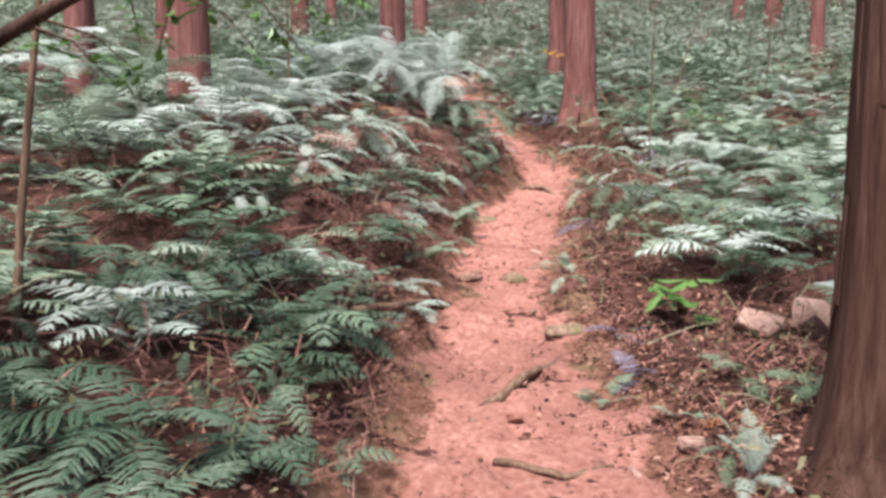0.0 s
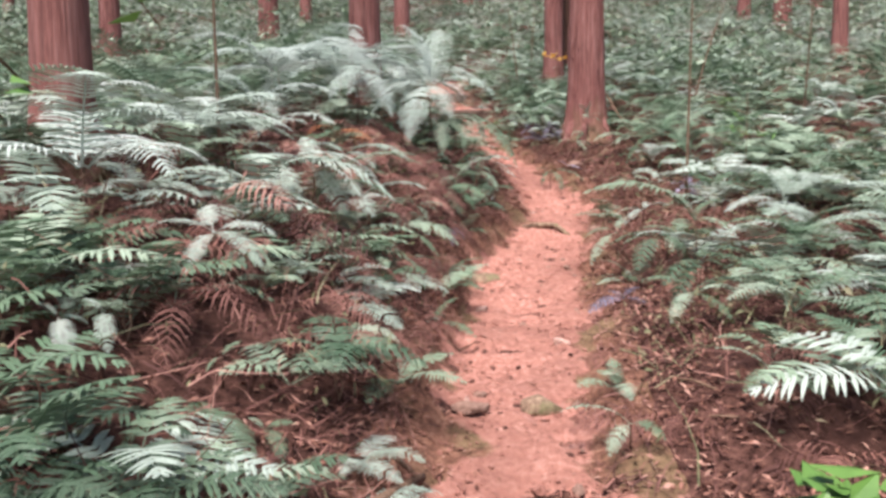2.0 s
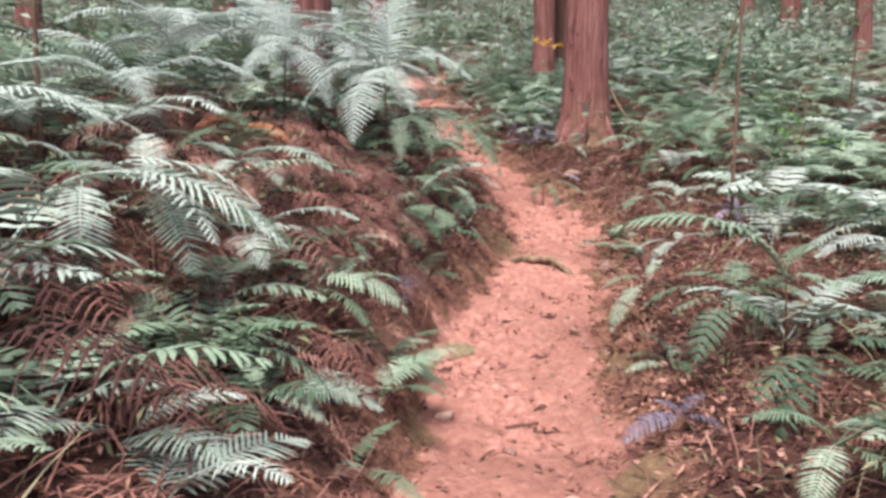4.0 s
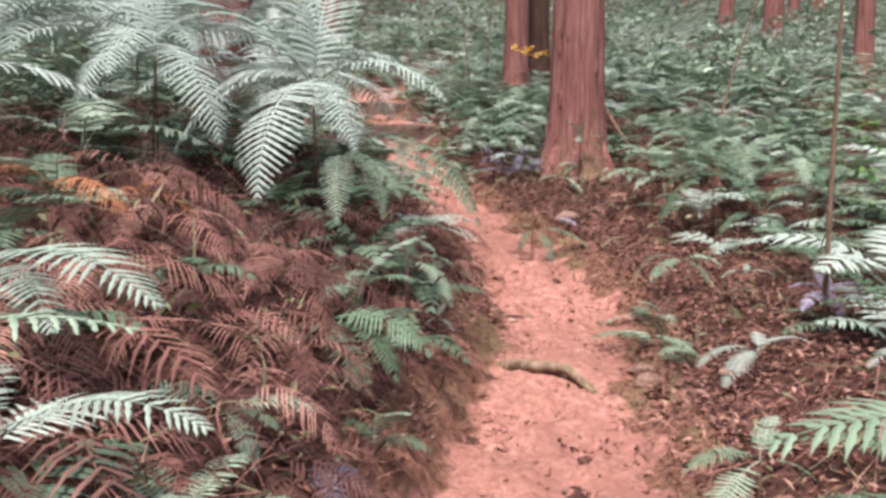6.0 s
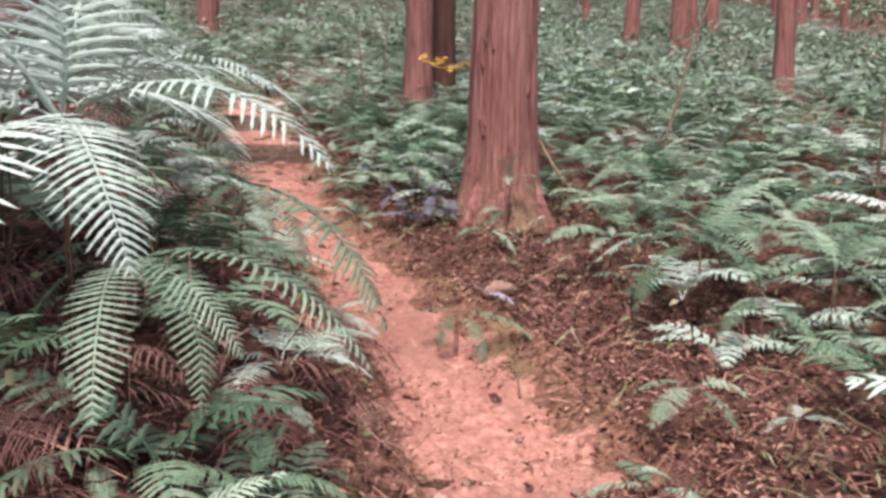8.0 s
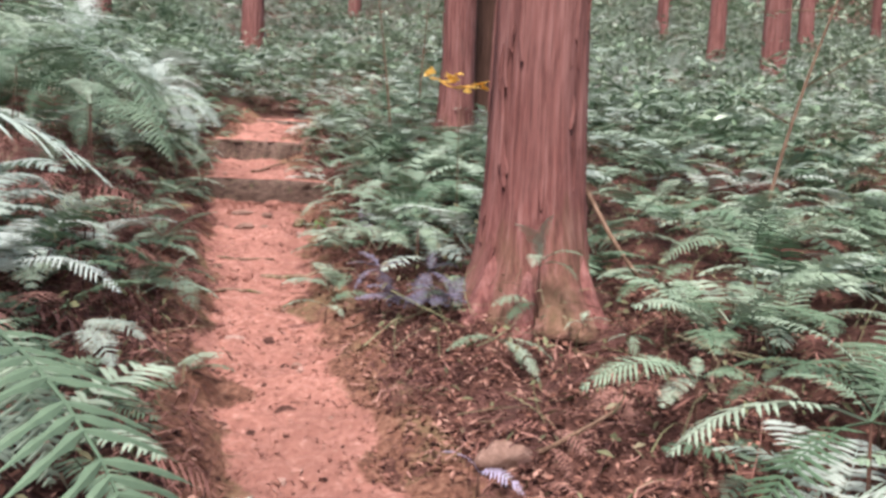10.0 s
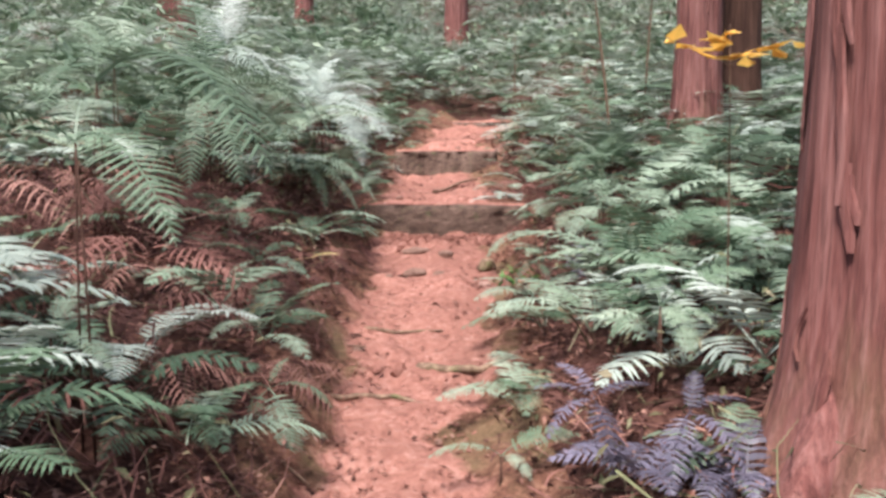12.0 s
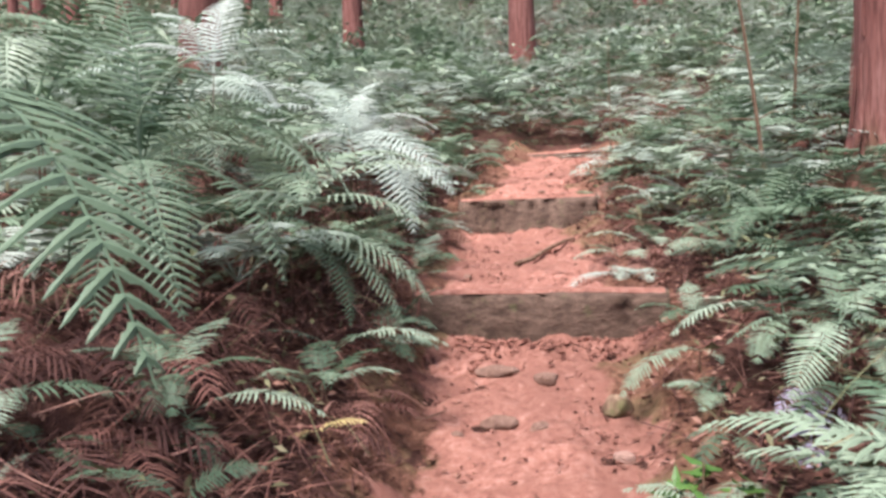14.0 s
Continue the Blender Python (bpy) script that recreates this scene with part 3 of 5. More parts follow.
fern_at("common", (3.23, 10.70, 2.01), (2.93, 10.67, 1.96), (3.58, 10.73, 2.14), (3.40, 10.54, 1.86), (3.27, 10.91, 2.19))
fern_at("common", (2.89, 10.78, 1.83), (2.73, 10.82, 1.80), (3.05, 10.68, 1.73), (3.06, 10.57, 1.64), (2.62, 10.73, 1.68))
fern_at("common", (0.40, 11.15, 2.38), (1.02, 10.69, 1.71), (0.68, 10.95, 2.01), (0.21, 11.07, 2.13), (0.53, 10.89, 2.12))
fern_at("common", (0.43, 9.76, 1.72), (0.25, 9.75, 1.67), (0.63, 9.60, 1.67), (0.51, 9.57, 1.57), (0.35, 9.88, 1.74))
fern_at("large", (-0.55, 15.24, 3.44), (-0.5, 14.9, 2.91), (-0.2, 14.9, 2.92), (0.02, 15.1, 3.0), (-1.09, 15.14, 3.45), (-0.27, 15.35, 3.81), (-0.81, 15.48, 4.12), (0.14, 15.11, 3.32), (-1.28, 15.38, 3.99))
fern_at("silver", (-0.51, 17.25, 3.70), (0.16, 17.01, 3.30), (-0.06, 16.90, 3.09), (-0.90, 17.48, 4.09), (-0.98, 17.15, 3.52), (-0.02, 17.34, 3.69), (-0.39, 17.57, 4.07))
fern_at("common", (-0.00, 13.05, 2.52), (0.25, 12.94, 2.45), (-0.08, 12.89, 2.32), (-0.28, 13.06, 2.55), (0.03, 13.21, 2.66), (0.02, 12.85, 2.41))
fern_at("common", (0.40, 13.67, 2.23), (0.64, 13.66, 2.16), (0.19, 13.67, 2.17), (0.33, 13.55, 1.99), (0.51, 13.55, 1.97), (0.44, 13.77, 2.32))
fern_at("common", (0.09, 14.38, 2.62), (-0.22, 14.39, 2.66), (0.35, 14.32, 2.54), (0.25, 14.48, 2.68), (-0.05, 14.27, 2.49))
fern_at("pale", (0.37, 12.12, 2.16), (0.63, 12.02, 2.15), (0.25, 12.12, 2.06), (0.55, 11.91, 2.07), (0.43, 12.22, 2.19))
fern_at("common", (0.57, 12.26, 2.00), (0.69, 12.20, 1.94), (0.55, 12.16, 1.96), (0.66, 12.31, 2.01), (0.48, 12.26, 2.02))
fern_at("common", (1.24, 13.49, 2.09), (1.00, 13.44, 2.08), (1.50, 13.54, 2.15), (1.34, 13.43, 2.03))
fern_at("mauve", (1.52, 13.40, 2.31), (1.33, 13.40, 2.33), (1.38, 13.29, 2.20), (1.57, 13.23, 2.11), (1.40, 13.51, 2.39), (1.70, 13.50, 2.33))
fern_at("mauve", (1.77, 13.25, 2.32), (1.90, 13.14, 2.18), (1.71, 13.09, 2.14), (1.94, 13.30, 2.34), (1.80, 13.35, 2.42))
fern_at("common", (1.77, 13.85, 2.53), (1.95, 13.75, 2.47), (1.58, 13.75, 2.40), (1.84, 13.64, 2.37), (2.12, 13.96, 2.65), (1.73, 14.07, 2.69))
fern_at("common", (1.65, 15.48, 2.85), (1.30, 15.39, 2.79), (1.84, 15.38, 2.78), (1.65, 15.70, 3.01), (1.93, 15.59, 2.98), (1.46, 15.27, 2.65))
fern_at("large", (2.26, 12.86, 2.40), (2.08, 12.72, 2.60), (2.44, 12.72, 2.46), (2.30, 12.78, 2.66), (2.40, 12.68, 2.34), (2.16, 12.62, 2.40))
fern_at("common", (2.28, 12.93, 2.20), (2.03, 12.88, 2.19), (2.44, 12.93, 2.18), (2.09, 12.83, 2.11))
fern_at("common", (2.00, 12.52, 2.09), (1.75, 12.47, 2.04), (2.08, 12.41, 1.98), (2.25, 12.51, 2.00), (2.15, 12.36, 1.93))
fern_at("common", (2.46, 12.76, 2.14), (2.35, 12.71, 2.11), (2.60, 12.75, 2.15), (2.52, 12.86, 2.18))
fern_at("common", (2.61, 12.53, 2.12), (2.50, 12.53, 2.09), (2.71, 12.47, 2.08), (2.58, 12.42, 2.04))
fern_at("common", (2.97, 13.04, 2.31), (2.57, 12.94, 2.33), (2.67, 12.89, 2.22), (3.07, 12.92, 2.14), (3.20, 13.14, 2.41))
fern_at("common", (2.57, 11.81, 2.08), (2.10, 11.75, 2.05), (2.40, 11.93, 2.12), (2.62, 11.92, 2.15), (2.71, 11.70, 2.10), (2.38, 11.68, 2.01))
fern_at("common", (2.84, 11.82, 2.06), (2.62, 11.84, 2.10), (2.97, 11.91, 2.11), (2.64, 11.73, 2.01), (2.92, 11.71, 2.04))
fern_at("common", (3.29, 12.87, 2.33), (3.53, 12.74, 2.07), (3.12, 12.89, 2.30), (3.49, 12.96, 2.40))
fern_at("large", (-0.63, 15.55, 3.58), (-0.04, 15.57, 3.28), (0.06, 15.69, 3.22), (-0.41, 15.28, 3.20), (-0.96, 15.37, 3.48), (-0.88, 15.06, 3.09), (-0.94, 15.59, 3.69), (-0.30, 15.31, 3.35))
fern_at("silver", (-1.01, 16.58, 4.00), (-1.57, 16.46, 4.08), (-0.67, 16.65, 3.75), (-1.43, 16.71, 4.36), (-1.06, 16.90, 4.46), (-0.57, 16.89, 4.05))
fern_at("large", (-0.30, 15.84, 3.14), (0.18, 15.83, 2.77), (0.00, 15.69, 2.79), (0.27, 15.96, 2.84), (-0.42, 15.70, 2.94))
fern_at("silver", (-0.47, 17.42, 3.66), (-0.02, 17.41, 3.37), (-0.13, 17.27, 3.20), (-0.61, 17.17, 3.45), (-0.81, 17.45, 3.82), (-0.26, 17.57, 3.77), (-0.60, 17.71, 4.02))
fern_at("common", (-0.05, 15.65, 2.73), (-0.43, 15.56, 2.77), (0.40, 15.70, 2.73), (0.12, 15.74, 2.76), (-0.16, 15.52, 2.71))
fern_at("common", (-0.20, 14.88, 2.68), (0.22, 14.92, 2.67), (-0.42, 14.83, 2.65), (-0.03, 14.76, 2.55), (-0.33, 14.95, 2.72))
fern_at("common", (-0.33, 14.47, 2.70), (-0.18, 14.50, 2.71), (-0.36, 14.36, 2.65), (-0.14, 14.41, 2.65), (-0.49, 14.54, 2.73))
fern_at("dead", (-0.60, 14.65, 2.80), (-0.32, 14.61, 2.70), (-0.35, 14.55, 2.66), (-0.52, 14.67, 2.72))
fern_at("gold", (0.06, 15.18, 2.56), (0.23, 15.22, 2.58), (-0.03, 15.11, 2.54))
fern_at("common", (1.56, 15.79, 2.81), (1.15, 15.59, 2.78), (1.37, 15.80, 2.86), (1.68, 15.71, 2.77), (1.65, 16.13, 3.00), (1.42, 15.55, 2.70), (1.80, 15.95, 2.85))
fern_at("common", (1.77, 15.61, 2.80), (1.57, 15.46, 2.81), (1.75, 15.40, 2.68), (1.70, 15.70, 2.88), (1.94, 15.65, 2.70))
fern_at("lilac", (1.56, 15.56, 2.63), (1.52, 15.33, 2.39), (1.67, 15.47, 2.53), (1.46, 15.48, 2.56))
fern_at("deep", (1.31, 15.34, 2.54), (1.20, 15.21, 2.43), (1.40, 15.26, 2.43), (1.18, 15.36, 2.51))
fern_at("common", (1.29, 15.98, 2.68), (0.99, 15.80, 2.52), (1.13, 15.99, 2.63), (1.41, 15.95, 2.56))
fern_at("common", (1.75, 18.51, 3.66), (1.29, 18.30, 3.48), (2.16, 18.60, 3.53), (2.00, 18.35, 3.30), (1.62, 18.70, 3.89), (2.34, 18.75, 3.69))
fern_at("pale", (-0.68, 6.64, 1.71), (-0.29, 6.63, 1.64), (-1.04, 6.66, 1.78), (-0.87, 6.43, 1.50), (-0.47, 6.41, 1.43), (-0.78, 6.87, 1.92))
fern_at("pale", (-0.89, 5.20, 1.45), (-0.62, 5.19, 1.43), (-1.20, 5.21, 1.46), (-0.97, 5.03, 1.28), (-0.65, 5.03, 1.31), (-0.97, 5.41, 1.55))
fern_at("common", (-0.33, 5.16, 1.02), (-0.61, 5.16, 0.98), (-0.18, 5.04, 0.91), (-0.30, 5.26, 1.04), (-0.48, 5.05, 0.89), (-0.11, 5.15, 0.97))
fern_at("pale", (-1.19, 4.43, 1.24), (-1.11, 4.31, 1.11), (-1.26, 4.43, 1.29), (-1.11, 4.47, 1.21))
fern_at("pale", (-1.08, 4.51, 1.24), (-0.99, 4.51, 1.27), (-1.02, 4.39, 1.12), (-1.15, 4.51, 1.29))
fern_at("common", (-0.80, 4.36, 0.93), (-0.95, 4.25, 0.85), (-0.52, 4.24, 0.83), (-0.88, 4.41, 0.96), (-0.68, 4.36, 0.96))
fern_at("common", (-0.54, 4.44, 0.85), (-0.46, 4.33, 0.77), (-0.60, 4.45, 0.89), (-0.43, 4.44, 0.87))
fern_at("common", (-0.20, 6.07, 1.16), (0.00, 6.01, 1.08), (-0.38, 6.08, 1.16), (-0.27, 6.18, 1.23))
fern_at("common", (-0.75, 4.72, 1.03), (-0.68, 4.77, 1.08), (-0.79, 4.66, 0.99))
fern_at("common", (1.40, 5.95, 1.04), (1.12, 5.96, 1.10), (1.57, 5.78, 0.90), (2.09, 5.88, 0.98), (1.24, 5.79, 0.90), (1.70, 6.04, 1.08))
fern_at("common", (1.36, 4.89, 0.89), (1.14, 4.95, 0.98), (1.52, 4.78, 0.81), (1.20, 4.79, 0.84))
fern_at("common", (0.79, 4.85, 0.71), (0.51, 4.91, 0.74), (0.90, 4.75, 0.67), (0.68, 4.75, 0.61))
fern_at("pale", (2.64, 7.60, 1.43), (2.40, 7.73, 1.72), (2.76, 7.42, 1.16), (2.19, 7.60, 1.36), (3.10, 7.70, 1.59), (2.74, 7.82, 1.71))
fern_at("common", (1.77, 7.56, 1.20), (1.33, 7.56, 1.13), (2.05, 7.55, 1.16), (1.86, 7.43, 0.97))
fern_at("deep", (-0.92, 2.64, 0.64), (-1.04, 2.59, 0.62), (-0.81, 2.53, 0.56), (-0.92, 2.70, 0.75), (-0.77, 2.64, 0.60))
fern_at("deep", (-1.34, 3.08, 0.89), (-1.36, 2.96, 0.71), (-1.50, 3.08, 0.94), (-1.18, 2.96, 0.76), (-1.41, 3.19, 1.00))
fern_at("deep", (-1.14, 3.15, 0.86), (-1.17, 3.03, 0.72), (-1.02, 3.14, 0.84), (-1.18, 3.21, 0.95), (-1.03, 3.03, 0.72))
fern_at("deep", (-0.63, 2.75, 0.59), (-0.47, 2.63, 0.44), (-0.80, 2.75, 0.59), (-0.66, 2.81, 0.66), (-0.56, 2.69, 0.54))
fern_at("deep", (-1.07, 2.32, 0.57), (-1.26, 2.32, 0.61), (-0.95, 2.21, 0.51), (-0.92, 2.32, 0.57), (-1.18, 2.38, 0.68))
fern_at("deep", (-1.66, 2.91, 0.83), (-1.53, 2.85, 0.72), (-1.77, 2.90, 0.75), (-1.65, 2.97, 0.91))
fern_at("common", (1.07, 2.73, 0.36), (0.99, 2.75, 0.51), (1.18, 2.74, 0.45), (1.01, 2.62, 0.26), (0.91, 2.68, 0.36))
fern_at("pale", (-0.84, 6.47, 1.76), (-0.36, 6.27, 1.54), (-0.17, 6.51, 1.50), (-0.28, 6.63, 1.64), (-0.74, 6.23, 1.41), (-1.03, 6.49, 1.87), (-0.94, 6.36, 1.62))
fern_at("deep", (-0.36, 6.23, 1.24), (0.00, 6.15, 1.11), (-0.11, 6.31, 1.21), (-0.41, 6.12, 1.15), (-0.29, 6.38, 1.27))
fern_at("deep", (-0.64, 5.91, 1.32), (-0.41, 5.85, 1.27), (-0.71, 5.91, 1.25), (-0.61, 6.01, 1.34))
fern_at("common", (1.82, 7.12, 1.35), (1.03, 7.17, 1.52), (1.60, 7.35, 1.56), (2.01, 6.95, 1.27), (2.06, 7.27, 1.46))
fern_at("deep", (1.56, 7.06, 1.23), (1.36, 6.90, 1.01), (1.30, 7.07, 1.18), (1.70, 6.95, 1.14), (1.69, 7.16, 1.25))
fern_at("deep", (1.65, 6.53, 1.14), (1.38, 6.43, 0.99), (1.45, 6.37, 0.88), (1.78, 6.47, 1.10), (1.75, 6.64, 1.24))
fern_at("common", (1.49, 7.96, 1.20), (1.23, 7.96, 1.16), (1.64, 7.89, 1.15), (1.26, 7.84, 0.94), (1.60, 8.06, 1.31))
fern_at("mauve", (1.21, 6.62, 0.90), (0.97, 6.57, 0.81), (1.39, 6.56, 0.82), (1.13, 6.73, 0.93), (1.34, 6.72, 0.95))
fern_at("common", (0.18, 9.11, 1.68), (0.33, 9.03, 1.65), (0.06, 9.03, 1.61), (0.24, 8.93, 1.44), (0.14, 9.23, 1.76))
fern_at("deep", (0.40, 9.43, 1.72), (0.54, 9.35, 1.67), (0.28, 9.45, 1.72), (0.44, 9.31, 1.57), (0.38, 9.54, 1.84))
fern_at("common", (0.10, 8.55, 1.53), (-0.09, 8.59, 1.52), (0.32, 8.46, 1.52), (0.03, 8.46, 1.47), (0.22, 8.43, 1.48))
fern_at("pale", (0.61, 9.36, 1.40), (0.69, 9.29, 1.34), (0.54, 9.32, 1.35), (0.66, 9.41, 1.46))
fern_at("common", (0.62, 9.64, 1.54), (0.74, 9.61, 1.52), (0.53, 9.65, 1.54), (0.63, 9.53, 1.47))
fern_at("large", (-0.78, 14.55, 3.46), (0.32, 13.99, 2.92), (-0.65, 13.95, 3.2), (-1.2, 14.3, 3.3), (-0.4, 14.9, 3.75), (-1.1, 14.9, 3.8))
fern_at("large", (0.14, 12.98, 3.06), (0.57, 12.7, 2.78), (-0.35, 12.9, 3.0), (-0.1, 13.4, 3.1))

fern_at("pale", (1.11, 2.68, 0.27), (1.11, 2.75, 0.53), (1.24, 2.70, 0.44), (0.99, 2.70, 0.44), (1.22, 2.55, 0.28), (1.02, 2.50, 0.26))

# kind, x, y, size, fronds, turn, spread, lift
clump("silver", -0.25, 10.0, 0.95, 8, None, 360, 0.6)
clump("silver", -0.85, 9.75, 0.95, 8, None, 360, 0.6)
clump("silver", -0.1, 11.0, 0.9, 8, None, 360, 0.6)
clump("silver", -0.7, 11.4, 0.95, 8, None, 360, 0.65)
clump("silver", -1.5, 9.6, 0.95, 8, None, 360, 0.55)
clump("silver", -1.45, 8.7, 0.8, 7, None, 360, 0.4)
clump("pale", -1.3, 7.9, 0.7, 7, None, 360, 0.3)
clump("pale", -1.55, 7.2, 0.7, 7, None, 360, 0.3)
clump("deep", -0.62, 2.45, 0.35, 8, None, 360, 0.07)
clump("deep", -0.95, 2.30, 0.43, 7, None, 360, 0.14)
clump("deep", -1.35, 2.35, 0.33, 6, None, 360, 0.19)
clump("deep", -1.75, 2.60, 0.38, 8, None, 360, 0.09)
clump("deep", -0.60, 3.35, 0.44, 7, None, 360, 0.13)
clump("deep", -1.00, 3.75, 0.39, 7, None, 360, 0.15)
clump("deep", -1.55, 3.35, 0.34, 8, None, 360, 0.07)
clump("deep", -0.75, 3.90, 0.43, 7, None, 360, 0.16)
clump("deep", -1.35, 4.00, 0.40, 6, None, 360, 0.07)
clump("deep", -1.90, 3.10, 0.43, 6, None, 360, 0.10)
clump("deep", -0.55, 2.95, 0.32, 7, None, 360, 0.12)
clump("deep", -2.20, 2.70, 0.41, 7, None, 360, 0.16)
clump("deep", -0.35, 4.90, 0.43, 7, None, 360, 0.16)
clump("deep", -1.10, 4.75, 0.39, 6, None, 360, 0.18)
clump("mauve", 1.66, 13.26, 0.34, 8, None, 360, 0.06)
clump("mauve", 1.88, 13.16, 0.32, 7, None, 360, 0.06)
clump("common", -0.25, 14.85, 0.38, 6, None, 360, 0.14)
clump("common", -0.5, 14.45, 0.4, 6, None, 360, 0.16)
clump("common", 0.02, 15.35, 0.32, 6, None, 360, 0.1)
clump("common", -0.95, 7.6, 0.4, 6, None, 360, 0.15)
clump("deep", -0.55, 7.75, 0.36, 6, None, 360, 0.1)
clump("common", -0.1, 7.45, 0.34, 6, None, 360, 0.05)
clump("deep", -0.8, 8.1, 0.36, 6, None, 360, 0.15)
clump("common", -0.75, 8.5, 0.4, 5, None, 360, 0.15)
clump("deep", -0.3, 8.15, 0.34, 5, None, 360, 0.1)
clump("common", 0.22, 8.9, 0.42, 6, None, 360, 0.15)
clump("deep", 0.42, 8.85, 0.36, 6, None, 360, 0.08)
clump("common", 0.3, 8.15, 0.3, 5, None, 360, 0.05)
clump("deep", 0.25, 9.3, 0.45, 7, None, 360, 0.2)
clump("deep", 0.55, 9.45, 0.4, 6, None, 360, 0.1)
clump("deep", -0.72, 3.15, 0.42, 6, None, 360, 0.0)
clump("deep", -1.5, 2.6, 0.5, 7, None, 360, 0.1)
clump("deep", -0.7, 2.35, 0.36, 6, None, 360, 0.0)
clump("common", 1.85, 4.9, 0.5, 6, None, 360, 0.1)
clump("pale", 3.2, 8.2, 0.75, 8, None, 360, 0.15)
clump("pale", 2.7, 7.3, 0.65, 7, None, 360, 0.1)
clump("deep", -1.05, 4.1, 0.45, 6, None, 360, 0.1)
clump("deep", -0.62, 3.6, 0.42, 6, None, 360, 0.0)
clump("deep", -0.95, 3.4, 0.45, 6, None, 360, 0.08)
clump("mauve", 0.98, 4.2, 0.3, 5, None, 360, 0.0)
clump("common", 0.76, 3.5, 0.24, 6, None, 360, 0.0)
clump("pale", -0.35, 5.6, 0.4, 5, -60, 240, 0.0)
clump("large", -0.75, 7.0, 0.8, 3, -130, 90, 0.1)
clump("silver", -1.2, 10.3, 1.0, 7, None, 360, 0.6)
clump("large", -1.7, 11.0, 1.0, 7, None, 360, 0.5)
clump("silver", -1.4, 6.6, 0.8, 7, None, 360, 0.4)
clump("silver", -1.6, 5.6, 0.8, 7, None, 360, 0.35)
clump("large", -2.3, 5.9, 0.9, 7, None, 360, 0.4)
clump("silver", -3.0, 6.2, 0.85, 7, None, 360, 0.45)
clump("large", -1.9, 7.4, 0.85, 7, None, 360, 0.4)
clump("large", -2.2, 4.6, 0.75, 7, None, 360, 0.3)
clump("large", 3.15, 11.6, 0.75, 8, None, 360, 0.15)
clump("large", 3.7, 11.2, 0.75, 8, None, 360, 0.15)
clump("common", 2.9, 12.3, 0.6, 7, None, 360, 0.1)
clump("large", -1.5, 15.9, 1.05, 8, None, 360, 0.7)
clump("silver", -1.6, 17.3, 1.0, 7, None, 360, 0.6)
clump("silver", -0.8, 18.0, 0.9, 7, None, 360, 0.5)
clump("silver", 0.0, 12.3, 0.6, 6, -120, 300, 0.2)
clump("common", 0.3, 13.25, 0.42, 6, -90, 240, 0.05)
clump("common", 1.72, 14.7, 0.62, 8, None, 360, 0.15)
clump("common", 2.2, 14.7, 0.62, 7, None, 360, 0.15)
clump("common", 2.35, 16.4, 0.65, 8, None, 360, 0.15)
clump("large", -1.2, 16.2, 0.95, 8, None, 360, 0.35)
clump("large", -1.0, 17.2, 0.9, 8, None, 360, 0.35)
clump("large", -0.5, 16.1, 0.9, 6, -110, 200, 0.25)
clump("large", 1.75, 17.2, 0.75, 8, None, 360, 0.15)
clump("pale", -0.5, 18.6, 0.65, 7, None, 360, 0.15)
clump("common", 1.4, 18.6, 0.6, 7, None, 360, 0.1)
clump("large", -0.28, 16.4, 0.62, 4, -100, 90, 0.12)
clump("common", 0.22, 14.05, 0.42, 6, -90, 240, 0.05)
clump("common", 1.28, 13.95, 0.4, 6, 90, 260, 0.03)
clump("common", 1.35, 14.6, 0.45, 6, 90, 260, 0.05)
clump("common", 1.32, 15.0, 0.4, 5, 90, 260, 0.03)
clump("common", 1.55, 14.25, 0.5, 6, None, 360, 0.1)
clump("common", 0.05, 12.6, 0.5, 6, -90, 260, 0.1)
clump("common", 0.45, 11.8, 0.4, 5, -100, 220, 0.05)
clump("common", 1.5, 16.9, 0.5, 6, None, 360, 0.05)
clump("common", -0.3, 19.4, 0.55, 6, None, 360, 0.1)
clump("common", 1.15, 19.5, 0.5, 6, None, 360, 0.1)
clump("common", 1.4, 3.5, 0.3, 4, 100, 200, 0.0)
clump("mauve", 0.95, 3.65, 0.26, 4, None, 360, 0.0)
clump("common", 1.62, 3.2, 0.32, 5, 90, 240, 0.0)
clump("orange", 1.22, 3.15, 0.22, 5, None, 360, 0.02)
clump("common", 1.0, 3.2, 0.2, 4, None, 360, 0.0)
clump("deep", -1.2, 3.6, 0.45, 7, None, 360, 0.1)
clump("deep", -1.75, 3.6, 0.5, 7, None, 360, 0.12)
clump("common", -1.8, 4.2, 0.5, 7, None, 360, 0.15)
clump("deep", -1.2, 1.9, 0.34, 6, None, 360, 0.05)
clump("large", 3.1, 12.2, 0.6, 6, None, 360, 0.1)
clump("dead", 2.0, 12.3, 0.34, 7, None, 360, 0.03)
clump("dead", 2.4, 12.2, 0.34, 7, None, 360, 0.03)
clump("dead", 1.7, 12.6, 0.3, 7, None, 360, 0.03)
clump("orange", -0.75, 8.35, 0.4, 5, None, 360, 0.3)
clump("orange", -0.55, 8.65, 0.34, 4, None, 360, 0.26)
clump("dead", -0.4, 8.45, 0.42, 9, -90, 360, 0.25)
clump("dead", -0.15, 8.6, 0.42, 9, None, 360, 0.2)
clump("dead", -0.45, 8.0, 0.4, 9, None, 360, 0.2)
clump("dead", -0.6, 8.9, 0.45, 9, None, 360, 0.25)
clump("dead", -0.75, 14.6, 0.45, 9, None, 360, 0.2)
clump("dead", -0.2, 7.5, 0.36, 6, None, 360, 0.1)


def withered(x, y):
    """The part of the bank where the ferns have died back."""
    return (-1.25 < x < 0.35 and 7.5 < y < 9.2) or (-1.3 < x < -0.1 and 14.1 < y < 15.2)


